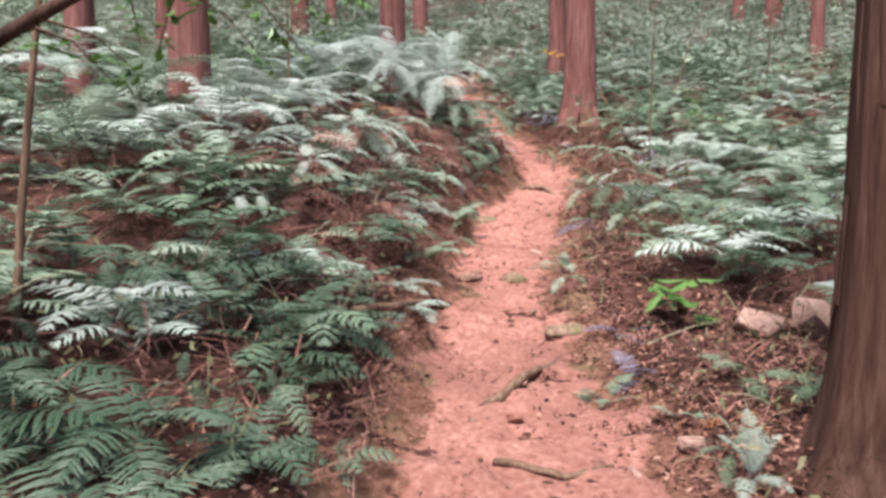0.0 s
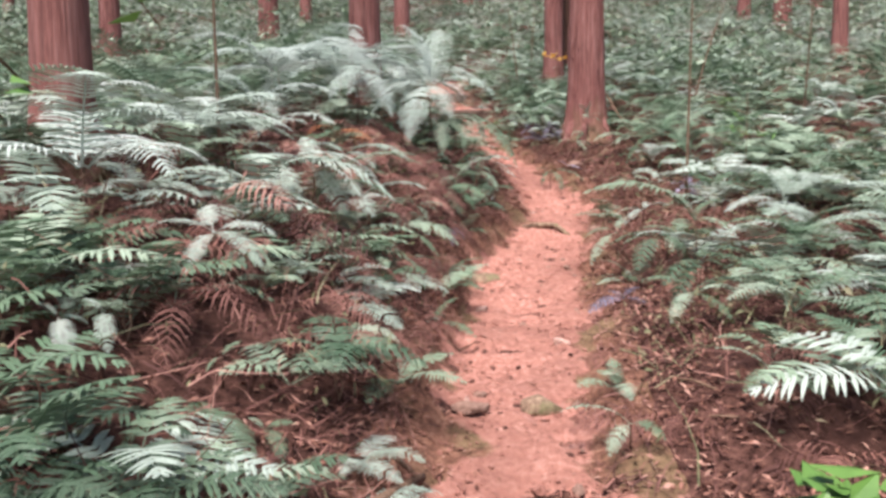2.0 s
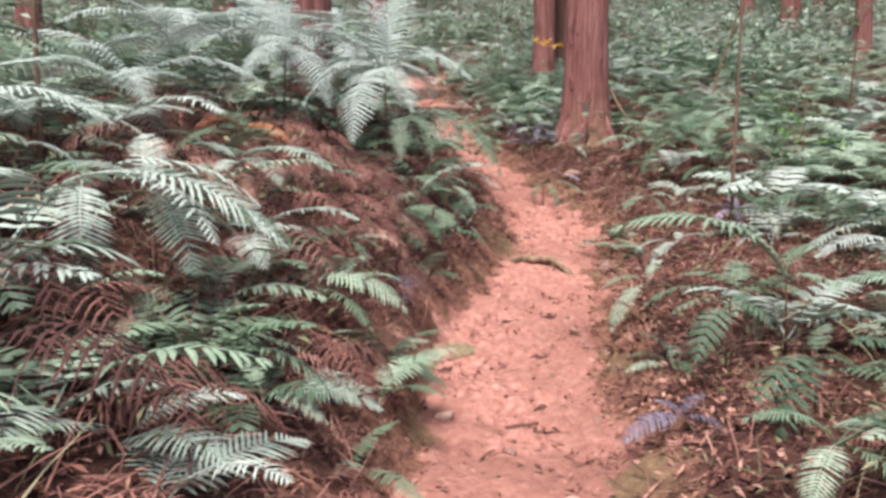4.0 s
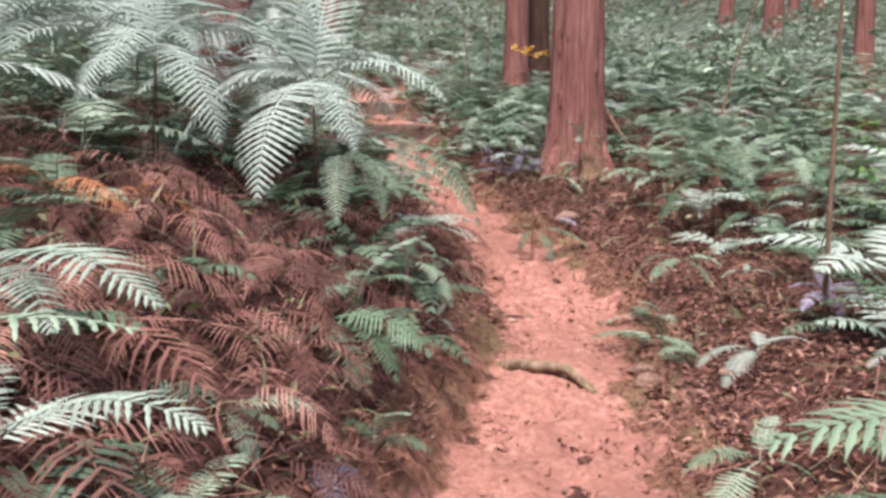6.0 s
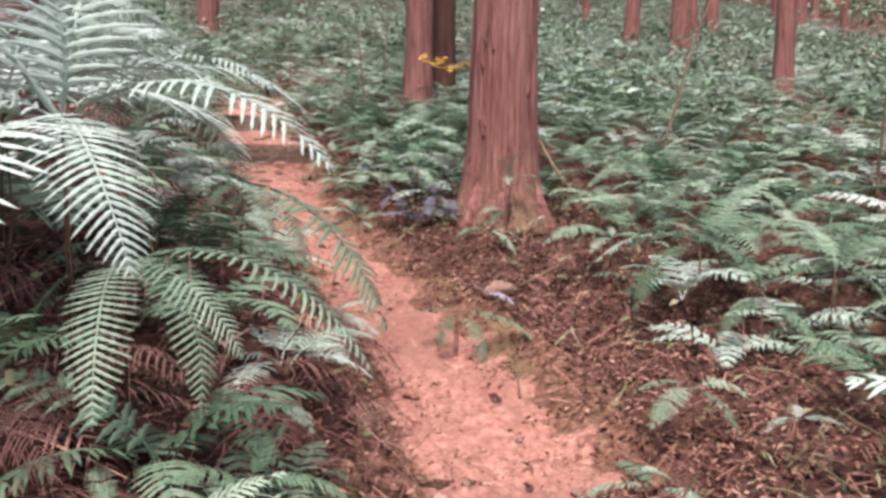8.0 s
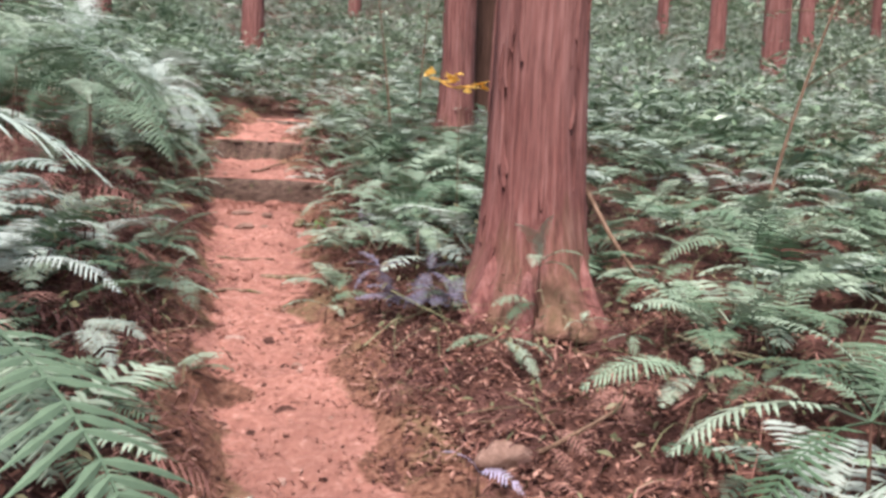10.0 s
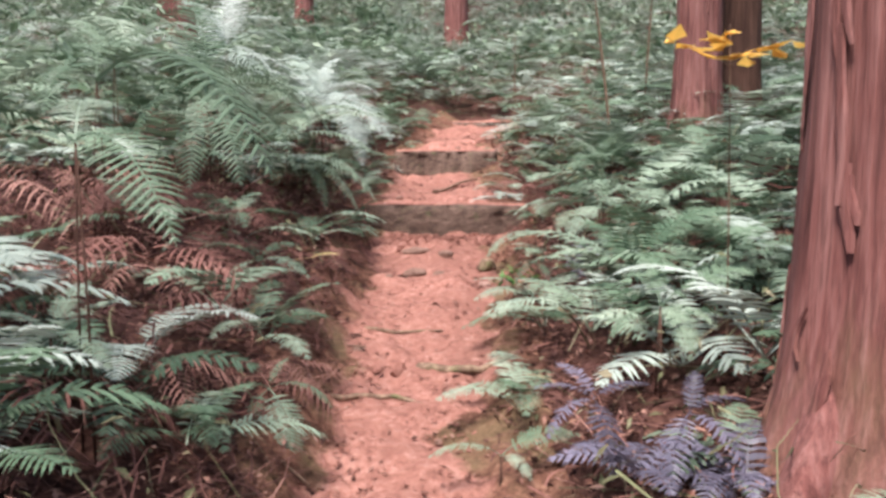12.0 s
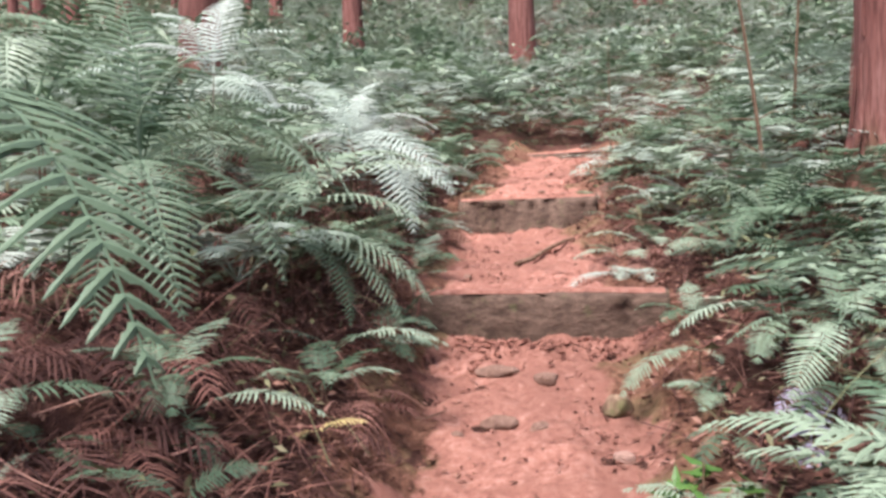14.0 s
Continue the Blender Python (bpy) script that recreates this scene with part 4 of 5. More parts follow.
def kept_clear(x, y):
    """The withered bank and the open spots of leaf litter at the feet of the two near trunks."""
    return withered(x, y) or (0.6 < x < 2.1 and 1.8 < y < 4.45) or (1.55 < x < 2.7 and 11.9 < y < 13.0)


rnd = random.Random(7)
taken = list(TAKEN)
made = 0
while made < 105:
    x, y = rnd.uniform(-3.5, 5), rnd.uniform(2.7, 20)
    u = off_path(x, y)
    bare = (9.2 < y < 12.6 and 1.2 < x < 2.8) or (6.4 < y < 9.3 and 1.0 < x < 2.4)
    if kept_clear(x, y) or u < (0.6 if bare else 0.34) or near_tree(x, y, 0.25) or rnd.random() > math.exp(-u / 2.5) * (0.2 if bare else 1) or min((x - a) ** 2 + (y - b) ** 2 for a, b in taken) < 0.09:
        continue
    taken.append((x, y))
    kind = rnd.choices(("common", "pale", "large", "dead"), (5, 2.0, 1.4, 0))[0]
    if kind == "pale" and x > 1.5:
        kind = "common"
    # the left foreground takes the deep kind, whose colour carries the shade there
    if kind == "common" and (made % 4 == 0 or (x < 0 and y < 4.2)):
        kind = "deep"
    if kind == "common" and x < 0.7 and 5 < y < 11 and made % 2 == 0:
        kind = "dead"
    size = {"common": 0.52, "deep": 0.5, "pale": 0.52, "large": 0.75, "dead": 0.42}[kind] * rnd.uniform(0.75, 1.15) * min(1, 0.55 + 0.6 * u)
    fern(kind, x, y, size, rnd.randint(5, 8), lift=rnd.uniform(0, 0.2) * min(1, u), seed=made + 200)
    made += 1


for i in range(105):
    y, side = rnd.uniform(2.2, 20), (-1 if i % 5 < 3 else 1)
    u = rnd.uniform(0.12, 0.45)
    if i > 62:
        y, side, u = rnd.uniform(3.4, 8.2), -1, rnd.uniform(0.2, 1.0)
    x = np.interp(y, MID_Y, MID_X) + side * (np.interp(y, HALF_Y, HALF_W) + u)
    if kept_clear(x, y) or near_tree(x, y, 0.2) or min((x - a) ** 2 + (y - b) ** 2 for a, b in taken) < 0.04:
        continue
    taken.append((x, y))
    kind = rnd.choice(("common", "common", "pale"))
    fern("deep" if x < 0 and y < 4.2 else "common" if x > 1.3 else kind, x, y, rnd.uniform(0.26, 0.42), rnd.randint(4, 6), side * 100, 230, seed=i + 500)


# ---- the carpet of ferns, shrubs and fallen leaves ----
def patterns(pairs, seg, count, seed, dead=False):
    rnd, out = random.Random(seed), []
    for i in range(count):
        ends = (rnd.uniform(20, 55), rnd.uniform(-85, -55)) if dead else (rnd.uniform(45, 75), rnd.uniform(-40, -5))
        v, f = frond([], [], 1.0, pairs, seg, *ends, 0.25, 0.22, 0.45 if dead else 0.8, 0.6 if dead else 0.3, rnd.uniform(-25, 25), seed + i)
        out.append((np.array([tuple(p) for p in v]), f))
    return out


def carpet(name, mat, pats, count, area, size, label, seed, number=(4, 6), lift=0.1):
    rnd = random.Random(seed)
    verts, faces, tone, n0, k, tries = [], [], [], 0, 0, 0
    while k < count and tries < count * 40:
        tries += 1
        x, y = area(rnd)
        u = off_path(x, y)
        if near_tree(x, y, 0.05) or u < 0.1 or (mat != MAT_FERN_DEAD and kept_clear(x, y)):
            continue
        k += 1
        z = ground_z(x, y) + rnd.uniform(-0.03, lift) * min(1, max(0, u))
        base, sz, t = rnd.uniform(0, 360), size * rnd.uniform(0.65, 1.25) * min(1, 0.5 + 0.6 * u), rnd.random()
        num = rnd.randint(*number)
        for i in range(num):
            v, f = pats[rnd.randrange(len(pats))]
            m = np.array(pose(0, 0, 0, rnd.uniform(-15, 12), rnd.uniform(-12, 12), base + i * 360 / num + rnd.uniform(-20, 20)))[:3, :3] * (sz * rnd.uniform(0.75, 1.1))
            verts.append(v @ m.T + (x, y, z))
            faces.extend(tuple(a + n0 for a in q) for q in f)
            tone += [(t + rnd.uniform(-0.12, 0.12)) % 1] * len(v)
            n0 += len(v)
    me = mesh_of(name, np.concatenate(verts).tolist(), faces, mat, tone=tone)
    return tagged(new(name, me), label, "fern", kind="stuff")


def beside(lo, hi, y0, y1, least):
    def pick(r):
        while True:
            x, y = r.uniform(lo, hi), r.uniform(y0, y1)
            bare = (9.0 < y < 12.6 and 1.0 < x < 3.0) or (6.2 < y < 9.3 and 1.0 < x < 2.5)
            if off_path(x, y) > (0.7 if bare else least) and (not bare or r.random() < 0.45):
                return x, y
    return pick


MID = patterns(14, 3, 8, 100)
carpet("upper_ferns", MAT_FERN, patterns(14, 3, 6, 150), 110, lambda r: (r.uniform(-3, 4.5), r.uniform(21.9, 27)), 0.65, "green ferns beyond the top of the path", 9, lift=0.3)
LOW = patterns(9, 1, 8, 200)
carpet("fern_undergrowth", MAT_FERN, MID, 640, beside(-5, 7.5, 2.7, 22, 0.45), 0.55, "dense low green ferns covering the forest floor", 3, lift=0.2)
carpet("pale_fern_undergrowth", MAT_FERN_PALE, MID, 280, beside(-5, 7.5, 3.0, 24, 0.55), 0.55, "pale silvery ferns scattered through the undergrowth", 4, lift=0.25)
carpet("distant_ferns", MAT_FERN, LOW, 2600, lambda r: (r.uniform(-16, 26), 16 + 36 * r.random()) if r.random() < 0.75 else (r.choice((r.uniform(-14, -4), r.uniform(6, 16))), r.uniform(4, 20)), 0.75, "carpet of green ferns over the wooded slope", 5, lift=0.3)
# so many pale ferns paint the haze and brightness of the far slope
carpet("distant_pale_ferns", MAT_FERN_PALE, LOW, 4300, lambda r: (r.uniform(-16, 26), 18 + 34 * r.random()), 0.75, "pale ferns on the far slope, haze and light put into their colour", 6, lift=0.35)
carpet("ferns_behind", MAT_FERN, LOW, 700, lambda r: (r.uniform(-9, 10), r.uniform(-9, 1.2)) if r.random() < 0.7 else (r.choice((r.uniform(-9, -3), r.uniform(3.5, 10))), r.uniform(1, 5)), 0.6, "green ferns covering the slope below", 10, lift=0.15)
# low ferns that paint shade between the brighter ones
carpet("shaded_ferns", MAT_DEEP_SHADED, MID, 240, beside(-4.5, 7.0, 1.4, 22, 0.35), 0.5, "low dark green ferns with shade put into their colour", 18, lift=0.05)
DRY = patterns(12, 2, 6, 300, True)


def died_back(r):
    while True:
        x, y = (r.uniform(-1.4, 0.4), r.uniform(7.2, 9.3)) if r.random() < 0.9 else (r.uniform(-1.3, -0.1), r.uniform(14.1, 15.2))
        if off_path(x, y) > 0.15:
            return x, y


carpet("withered_bank", MAT_FERN_DEAD, patterns(18, 3, 6, 340, True), 60, died_back, 0.46, "dense mass of withered reddish brown ferns on the bank", 17, (5, 7), 0.28)
carpet("dead_fern_thicket", MAT_FERN_DEAD, DRY, 270, beside(-2.2, 1.2, 4.8, 19, 0.12), 0.5, "tangle of withered brown fern fronds on the bank", 7, (4, 6), 0.2)
carpet("dead_fern_litter", MAT_FERN_DEAD, DRY, 200, lambda r: next(q for q in iter(lambda: (r.uniform(1.0, 4.2), r.uniform(2, 20)), None) if off_path(*q) > 0.2), 0.38, "withered brown fern fronds lying on the ground", 8, (3, 5), 0.02)


def scatter_leaves(name, mat, count, pick, size, label, category, seed, tilt=0.35, up=0.006):
    """Pointed, slightly folded leaves; pick gives x, y and the height over the ground."""
    rnd = random.Random(seed)
    verts, faces, tone = [], [], []
    for k in range(count):
        x, y, h = pick(rnd)
        c = Vector((x, y, ground_z(x, y) + up + h))
        a, s = rnd.uniform(0, 6.283), size * rnd.uniform(0.5, 1.4)
        d = Vector((math.cos(a), math.sin(a), rnd.gauss(0, tilt))).normalized() * s
        q = Vector((-d.y, d.x, s * rnd.gauss(0, tilt))) * rnd.uniform(0.22, 0.42)
        up_v = Vector((0, 0, s * 0.18))
        n0 = len(verts)
        verts += [c - d, c + q + up_v, c + d, c - q + up_v]
        faces += [(n0, n0 + 1, n0 + 2), (n0, n0 + 2, n0 + 3)]
        tone += [rnd.random()] * 4
    return tagged(new(name, mesh_of(name, verts, faces, mat, tone=tone)), label, category, kind="stuff")


def litter_place(r):
    y = r.uniform(1.0, 21)
    side = r.choice((-1, 1))
    u = r.expovariate(1 / 0.7) + (0.02 if r.random() < 0.9 else -0.35)
    return np.interp(y, MID_Y, MID_X) + side * (np.interp(y, HALF_Y, HALF_W) + u), y, r.random() ** 3 * 0.05 * (u > 0.1)


scatter_leaves("leaf_litter", MAT_LITTER, 46000, litter_place, 0.021, "dry brown fallen leaves strewn beside the footpath", "leaf litter", 11)


def strands(name, mat, count, pick, label, seed, length=0.3):
    """Thin dry curved stalks lying over one another."""
    rnd = random.Random(seed)
    verts, faces, tone = [], [], []
    for k in range(count):
        x, y, h = pick(rnd)
        c = Vector((x, y, ground_z(x, y) + 0.01 + h))
        a, ln, wd = rnd.uniform(0, 6.283), length * rnd.uniform(0.4, 1.3), rnd.uniform(0.0014, 0.0036)
        d = Vector((math.cos(a), math.sin(a), rnd.gauss(0.1, 0.45))) * ln
        q = Vector((-math.sin(a), math.cos(a), 0.4)) * wd
        sag = Vector((rnd.gauss(0, 0.2), rnd.gauss(0, 0.2), rnd.uniform(-0.1, 0.35))) * ln
        n0 = len(verts)
        for f in (0, 0.33, 0.66, 1):
            m = c + d * (f - 0.5) + sag * (f * (1 - f) * 2)
            m.z = max(m.z, ground_z(m.x, m.y, False) - 0.02)
            verts += [m - q * (1.2 - f), m + q * (1.2 - f)]
        faces += [(n0 + 2 * i, n0 + 2 * i + 1, n0 + 2 * i + 3, n0 + 2 * i + 2) for i in range(3)]
        tone += [rnd.random()] * 8
    return tagged(new(name, mesh_of(name, verts, faces, mat, tone=tone)), label, "dry stalks", kind="stuff")


def left_bank(r):
    y = r.uniform(2.5, 18.5)
    u = 0.1 + r.expovariate(1 / 0.8)
    return np.interp(y, MID_Y, MID_X) - np.interp(y, HALF_Y, HALF_W) - u, y, r.random() ** 2 * 0.3 * min(1, u)


def right_floor(r):
    y = r.uniform(2, 18.5)
    u = 0.05 + r.expovariate(1 / 0.9)
    return np.interp(y, MID_Y, MID_X) + np.interp(y, HALF_Y, HALF_W) + u, y, r.random() ** 2 * 0.12 * min(1, u)


def everywhere(high):
    def pick(r):
        while True:
            x, y = r.uniform(-4.5, 8), r.uniform(2.2, 24)
            if off_path(x, y) > 0.2 and not near_tree(x, y, 0.02) and noise.noise((x * 0.8, y * 0.8, 60)) > r.uniform(-0.6, 0.3):
                return x, y, r.random() ** 1.5 * high
    return pick


def open_litter(r):
    while True:
        x, y = (r.uniform(0.9, 3.3), r.uniform(6.5, 13.3)) if r.random() < 0.8 else (r.uniform(0.7, 2.2), r.uniform(2.0, 4.5))
        if off_path(x, y) > -0.05 and not near_tree(x, y, 0.02):
            return x, y, r.random() ** 2 * 0.05


scatter_leaves("cedar_litter", MAT_LITTER, 19000, open_litter, 0.018, "reddish brown cedar litter and fallen leaves", "leaf litter", 15, 0.45)
scatter_leaves("low_herbs", MAT_HERB, 26000, everywhere(0.3), 0.026, "small olive green herbs between the ferns", "undergrowth", 16, 0.6)
strands("dry_grass", MAT_HERB, 11000, everywhere(0.3), "thin olive and brown stalks between the ferns", 33, 0.34)
strands("dry_stalks_bank", MAT_FERN_DEAD, 9000, left_bank, "tangle of thin dry brown stalks on the bank", 31)
strands("dry_stalks_floor", MAT_FERN_DEAD, 6000, right_floor, "thin dry brown stalks over the forest floor", 32, 0.22)


def on_path(r):
    y = r.uniform(1.2, 21.4)
    while noise.noise((y * 2.2, 4, 4)) < r.uniform(-0.5, 0.3):
        y = r.uniform(1.2, 21.4)
    return np.interp(y, MID_Y, MID_X) + np.interp(y, HALF_Y, HALF_W) * r.choice((-1, 1)) * r.random() ** 0.6, y, 0.022


scatter_leaves("path_litter", MAT_LITTER, 3600, on_path, 0.017, "small dry leaf fragments on the bare earth path", "leaf litter", 12, 0.2)


def shrub_place(r):
    while True:
        cx, cy = r.uniform(-16, 24), r.uniform(15, 44)
        if off_path(cx, cy) > 0.8 and (cy > 20 or abs(cx - 0.8) > 3.2):
            h = noise.noise((cx * 0.5, cy * 0.5, 20))
            if h > -0.05:
                return cx, cy, r.uniform(0.2, 0.5 + 1.6 * h)


scatter_leaves("shrub_undergrowth", MAT_BROAD, 32000, shrub_place, 0.09, "leafy green shrubs among the distant trunks", "shrub", 13, 0.5)


def dark_shrub_place(r):
    while True:
        cx, cy = r.uniform(-14, 22), r.uniform(14, 40)
        h = noise.noise((cx * 0.45, cy * 0.45, 70))
        if off_path(cx, cy) > 1.5 and h > 0.12:
            return cx, cy, r.uniform(0.1, 0.4 + 1.8 * h)


scatter_leaves("dark_shrubs", MAT_DEEP_SHADED, 15000, dark_shrub_place, 0.08, "dark leafy shrubs on the wooded slope", "shrub", 19, 0.5)


def clods(name, mat, count, pick, size, label, seed):
    """Small crumbs of soil and grit, each a rough octahedron."""
    rnd = random.Random(seed)
    verts, faces = [], []
    for k in range(count):
        x, y, h = pick(rnd)
        c = Vector((x, y, ground_z(x, y) + 0.026))
        s = size * rnd.uniform(0.3, 1.0) ** 1.5
        ax = [Vector((rnd.gauss(0, 1), rnd.gauss(0, 1), rnd.gauss(0, 0.4))).normalized() * s * rnd.uniform(0.6, 1.3) for q in range(2)]
        ax.append(ax[0].cross(ax[1]).normalized() * s * rnd.uniform(0.4, 0.8))
        n0 = len(verts)
        verts += [c + ax[0], c - ax[0], c + ax[1], c - ax[1], c + ax[2], c - ax[2]]
        faces += [(n0 + a, n0 + b, n0 + t) for t in (4, 5) for a, b in ((0, 2), (2, 1), (1, 3), (3, 0))]
    return tagged(new(name, mesh_of(name, verts, faces, mat)), label, "soil", kind="stuff")


clods("soil_crumbs", MAT_PATH, 7000, on_path, 0.013, "crumbs of reddish soil and grit on the path", 51)
def step_foot(r):
    return r.uniform(0.0, 1.2), 16.55 - r.expovariate(1 / 0.07), 0


clods("step_soil", MAT_PATH, 500, step_foot, 0.022, "loose dark soil heaped at the foot of the timber step", 53)
clods("edge_soil_crumbs", MAT_GROUND, 5000, litter_place, 0.02, "crumbs of dark soil along the path edges", 52)


def far_shrub_place(r):
    while True:
        cx, cy = r.uniform(-36, 48), r.uniform(42, 84)
        h = noise.noise((cx * 0.25, cy * 0.25, 40))
        if h > -0.3:
            return cx, cy, r.uniform(0.1, 0.8 + 1.5 * max(0, h))


scatter_leaves("far_shrubs", MAT_BROAD, 26000, far_shrub_place, 0.26, "leafy green shrubs covering the far hillside", "shrub", 14, 0.5)


# ---- saplings ----
def sapling(x, y, height, lean=(0, 0), leaves=40, mat=None, label="thin brown sapling with sparse green leaves", leaf=0.05, radius=0.012, low=0.35, seed=0, reach=0.35):
    rnd = random.Random(seed)
    thing = new("sapling")
    thing.location = (x, y, ground_z(x, y) - 0.03)
    bm, n = bmesh.new(), 9
    pts = [Vector((lean[0] * height * (i / n) ** 1.3 + 0.03 * noise.noise((i, seed, 0)), lean[1] * height * (i / n) ** 1.3 + 0.03 * noise.noise((i, seed, 4)), height * i / n)) for i in range(n + 1)]
    tube(bm, pts, [radius * (1 - 0.7 * i / n) for i in range(n + 1)], 7)
    stem = part("stem", bm, MAT_TWIG, thing)
    bm, verts, faces, tone = bmesh.new(), [], [], []
    for k in range(max(3, leaves // 6)):
        f = rnd.uniform(low, 1)
        b = pts[min(n, int(f * n))]
        a = rnd.uniform(0, 6.28)
        tip = b + Vector((math.cos(a), math.sin(a), rnd.uniform(0.0, 0.6))) * reach * rnd.uniform(0.6, 1.3)
        tube(bm, [b, b.lerp(tip, 0.5) + Vector((0, 0, 0.02)), tip], [radius * 0.35, radius * 0.25, radius * 0.12], 4)
        for q in range(6):
            c = b.lerp(tip, rnd.uniform(0.5, 1.05))
            d = Vector((rnd.gauss(0, 1), rnd.gauss(0, 1), rnd.gauss(-0.1, 0.3))).normalized() * leaf * rnd.uniform(0.7, 1.3)
            s = Vector((-d.y, d.x, 0)) * 0.36
            n0 = len(verts)
            verts += [c, c + d * 0.55 + s - Vector((0, 0, leaf * 0.1)), c + d * 1.2, c + d * 0.55 - s - Vector((0, 0, leaf * 0.1)), c + d * 0.55]
            faces += [(n0, n0 + 1, n0 + 4), (n0 + 1, n0 + 2, n0 + 4), (n0 + 2, n0 + 3, n0 + 4), (n0 + 3, n0, n0 + 4)]
            tone += [rnd.random()] * 5
    tagged(part("twig_spray", bm, MAT_TWIG, stem), kind="stuff")
    part("foliage", mesh_of("foliage", verts, faces, mat or MAT_BROAD, tone=tone), None, thing)
    return tagged(thing, label, "sapling", "saplings in the undergrowth")




def leaning_bough():
    """A leaning sapling whose bough hangs over the ferns with drooping leafy twigs."""
    rnd = random.Random(20)
    thing = new("leaning_sapling")
    foot = Vector((-2.35, 2.35, ground_z(-2.35, 2.35) - 0.05))
    thing.location = foot
    bm = bmesh.new()
    pts = [foot, (-2.1, 2.38, 1.25), (-1.75, 2.42, 1.56), (-1.53, 2.45, 1.72), (-1.3, 2.47, 1.86), (-1.1, 2.55, 2.0), (-0.85, 2.8, 2.13), (-0.5, 3.2, 2.22)]
    tube(bm, [Vector(p) - foot for p in pts], [0.04, 0.034, 0.03, 0.027, 0.024, 0.018, 0.012, 0.006], 8, 0.1)
    bough = part("bough", bm, MAT_BARK_DARK, thing, "dark curved bough")
    bm, verts, faces, tone = bmesh.new(), [], [], []
    for k in range(17):
        b = Vector(pts[3]).lerp(Vector(pts[5]), rnd.random()) if k % 3 == 0 else Vector(pts[5]).lerp(Vector(pts[7]), rnd.random())
        tip = b + Vector((rnd.uniform(-0.35, 0.4), rnd.uniform(0.1, 0.6), rnd.uniform(-0.3, 0.12)))
        tube(bm, [b - foot, b.lerp(tip, 0.5) + Vector((0, 0, 0.05)) - foot, tip - foot], [0.006, 0.004, 0.002], 4)
        for q in range(12):
            c = b.lerp(tip, rnd.uniform(0.25, 1.05)) - foot
            d = Vector((rnd.gauss(0, 1), rnd.gauss(0, 1), rnd.gauss(-0.3, 0.4))).normalized() * rnd.uniform(0.035, 0.07)
            w = Vector((-d.y, d.x, 0)) * 0.36
            sag = Vector((0, 0, 0.006))
            n0 = len(verts)
            verts += [c, c + d * 0.5 + w - sag, c + d * 1.2, c + d * 0.5 - w - sag, c + d * 0.5]
            faces += [(n0, n0 + 1, n0 + 4), (n0 + 1, n0 + 2, n0 + 4), (n0 + 2, n0 + 3, n0 + 4), (n0 + 3, n0, n0 + 4)]
            tone += [rnd.random()] * 5
    tagged(part("twig_spray", bm, MAT_TWIG, bough), kind="stuff")
    part("foliage", mesh_of("foliage", verts, faces, MAT_BRIGHT, tone=tone), None, thing)
    return tagged(thing, "leaning dark sapling with leafy twigs over the ferns", "sapling", "saplings in the undergrowth")


leaning_bough()
sapling(-1.7, 3.0, 2.6, (0.12, 0.05), 50, radius=0.02, low=0.6, seed=1, reach=0.7)
sapling(2.45, 9.2, 2.6, (0.02, 0.02), 24, radius=0.014, low=0.3, seed=2)
sapling(-1.5, 7.6, 2.4, (0, 0), 30, radius=0.014, low=0.4, seed=3)
sapling(1.9, 18.0, 1.9, (-0.12, 0), 40, radius=0.016, low=0.2, seed=4)
sapling(2.3, 19.2, 1.6, (0.05, 0), 70, radius=0.014, low=0.2, seed=5)
sapling(2.02, 13.95, 1.25, (-0.03, -0.06), 24, MAT_YELLOW, "slender sapling with a spray of yellow leaves", 0.085, 0.004, 0.93, 6, 0.17)
sapling(0.95, 19.9, 1.2, (0, 0), 40, radius=0.01, low=0.3, seed=7)
sapling(5.2, 12.6, 2.2, (0.05, 0), 90, MAT_BROAD, "bushy green sapling with broad leaves", 0.08, 0.016, 0.15, 8, 0.5)
sapling(4.2, 14.2, 2.4, (0.3, 0), 30, radius=0.016, low=0.4, seed=9, reach=0.5)
sapling(3.3, 9.9, 1.0, (0, 0), 70, MAT_BRIGHT, "young bush with bright green leaves", 0.07, 0.008, 0.5, 10, 0.3)
sapling(1.3, 4.2, 0.30, (0, 0), 30, MAT_BRIGHT, "small plant with bright green leaves beside the stones", 0.13, 0.005, 0.3, 11, 0.13)
sapling(1.2, 15.0, 0.3, (0, 0), 24, MAT_BRIGHT, "small plant with bright green leaves on the bank", 0.06, 0.005, 0.4, 12, 0.1)


# ---- stones, logs and sticks ----
def stone(x, y, size, flat=0.5, mat=None, label="half-buried brown stone on the path", seed=0, sink=0.5, turn=0, angular=False):
    bm = bmesh.new()
    bmesh.ops.create_icosphere(bm, subdivisions=3, radius=1)
    for v in bm.verts:
        k = 1 + 0.28 * noise.noise(v.co * 1.1 + Vector((seed * 3.1, 0, 0))) + 0.12 * noise.noise(v.co * 2.7 + Vector((0, seed * 2.3, 0)))
        v.co = v.co * k
    rnd = random.Random(seed)
    cuts = [Vector((rnd.gauss(0, 1), rnd.gauss(0, 1), rnd.gauss(0.3, 0.7))).normalized() for q in range(6 if angular else 9)]
    for v in bm.verts:
        for q in cuts:
            over = v.co.dot(q) - (0.40 if angular else 0.72)
            if over > 0:
                v.co -= q * over * 0.92
    bmesh.ops.transform(bm, matrix=Matrix.Diagonal((size, size * 0.7, size * flat, 1)), verts=bm.verts)
    for f in bm.faces:
        f.smooth = not angular
    ob = part("stone", bm, mat or MAT_STONE, None)
    ob.matrix_world = pose(x, y, ground_z(x, y) + 0.024 + size * flat * (0.6 - sink), 0, 0, turn)
    return tagged(ob, label, "stone", "stones along the path")


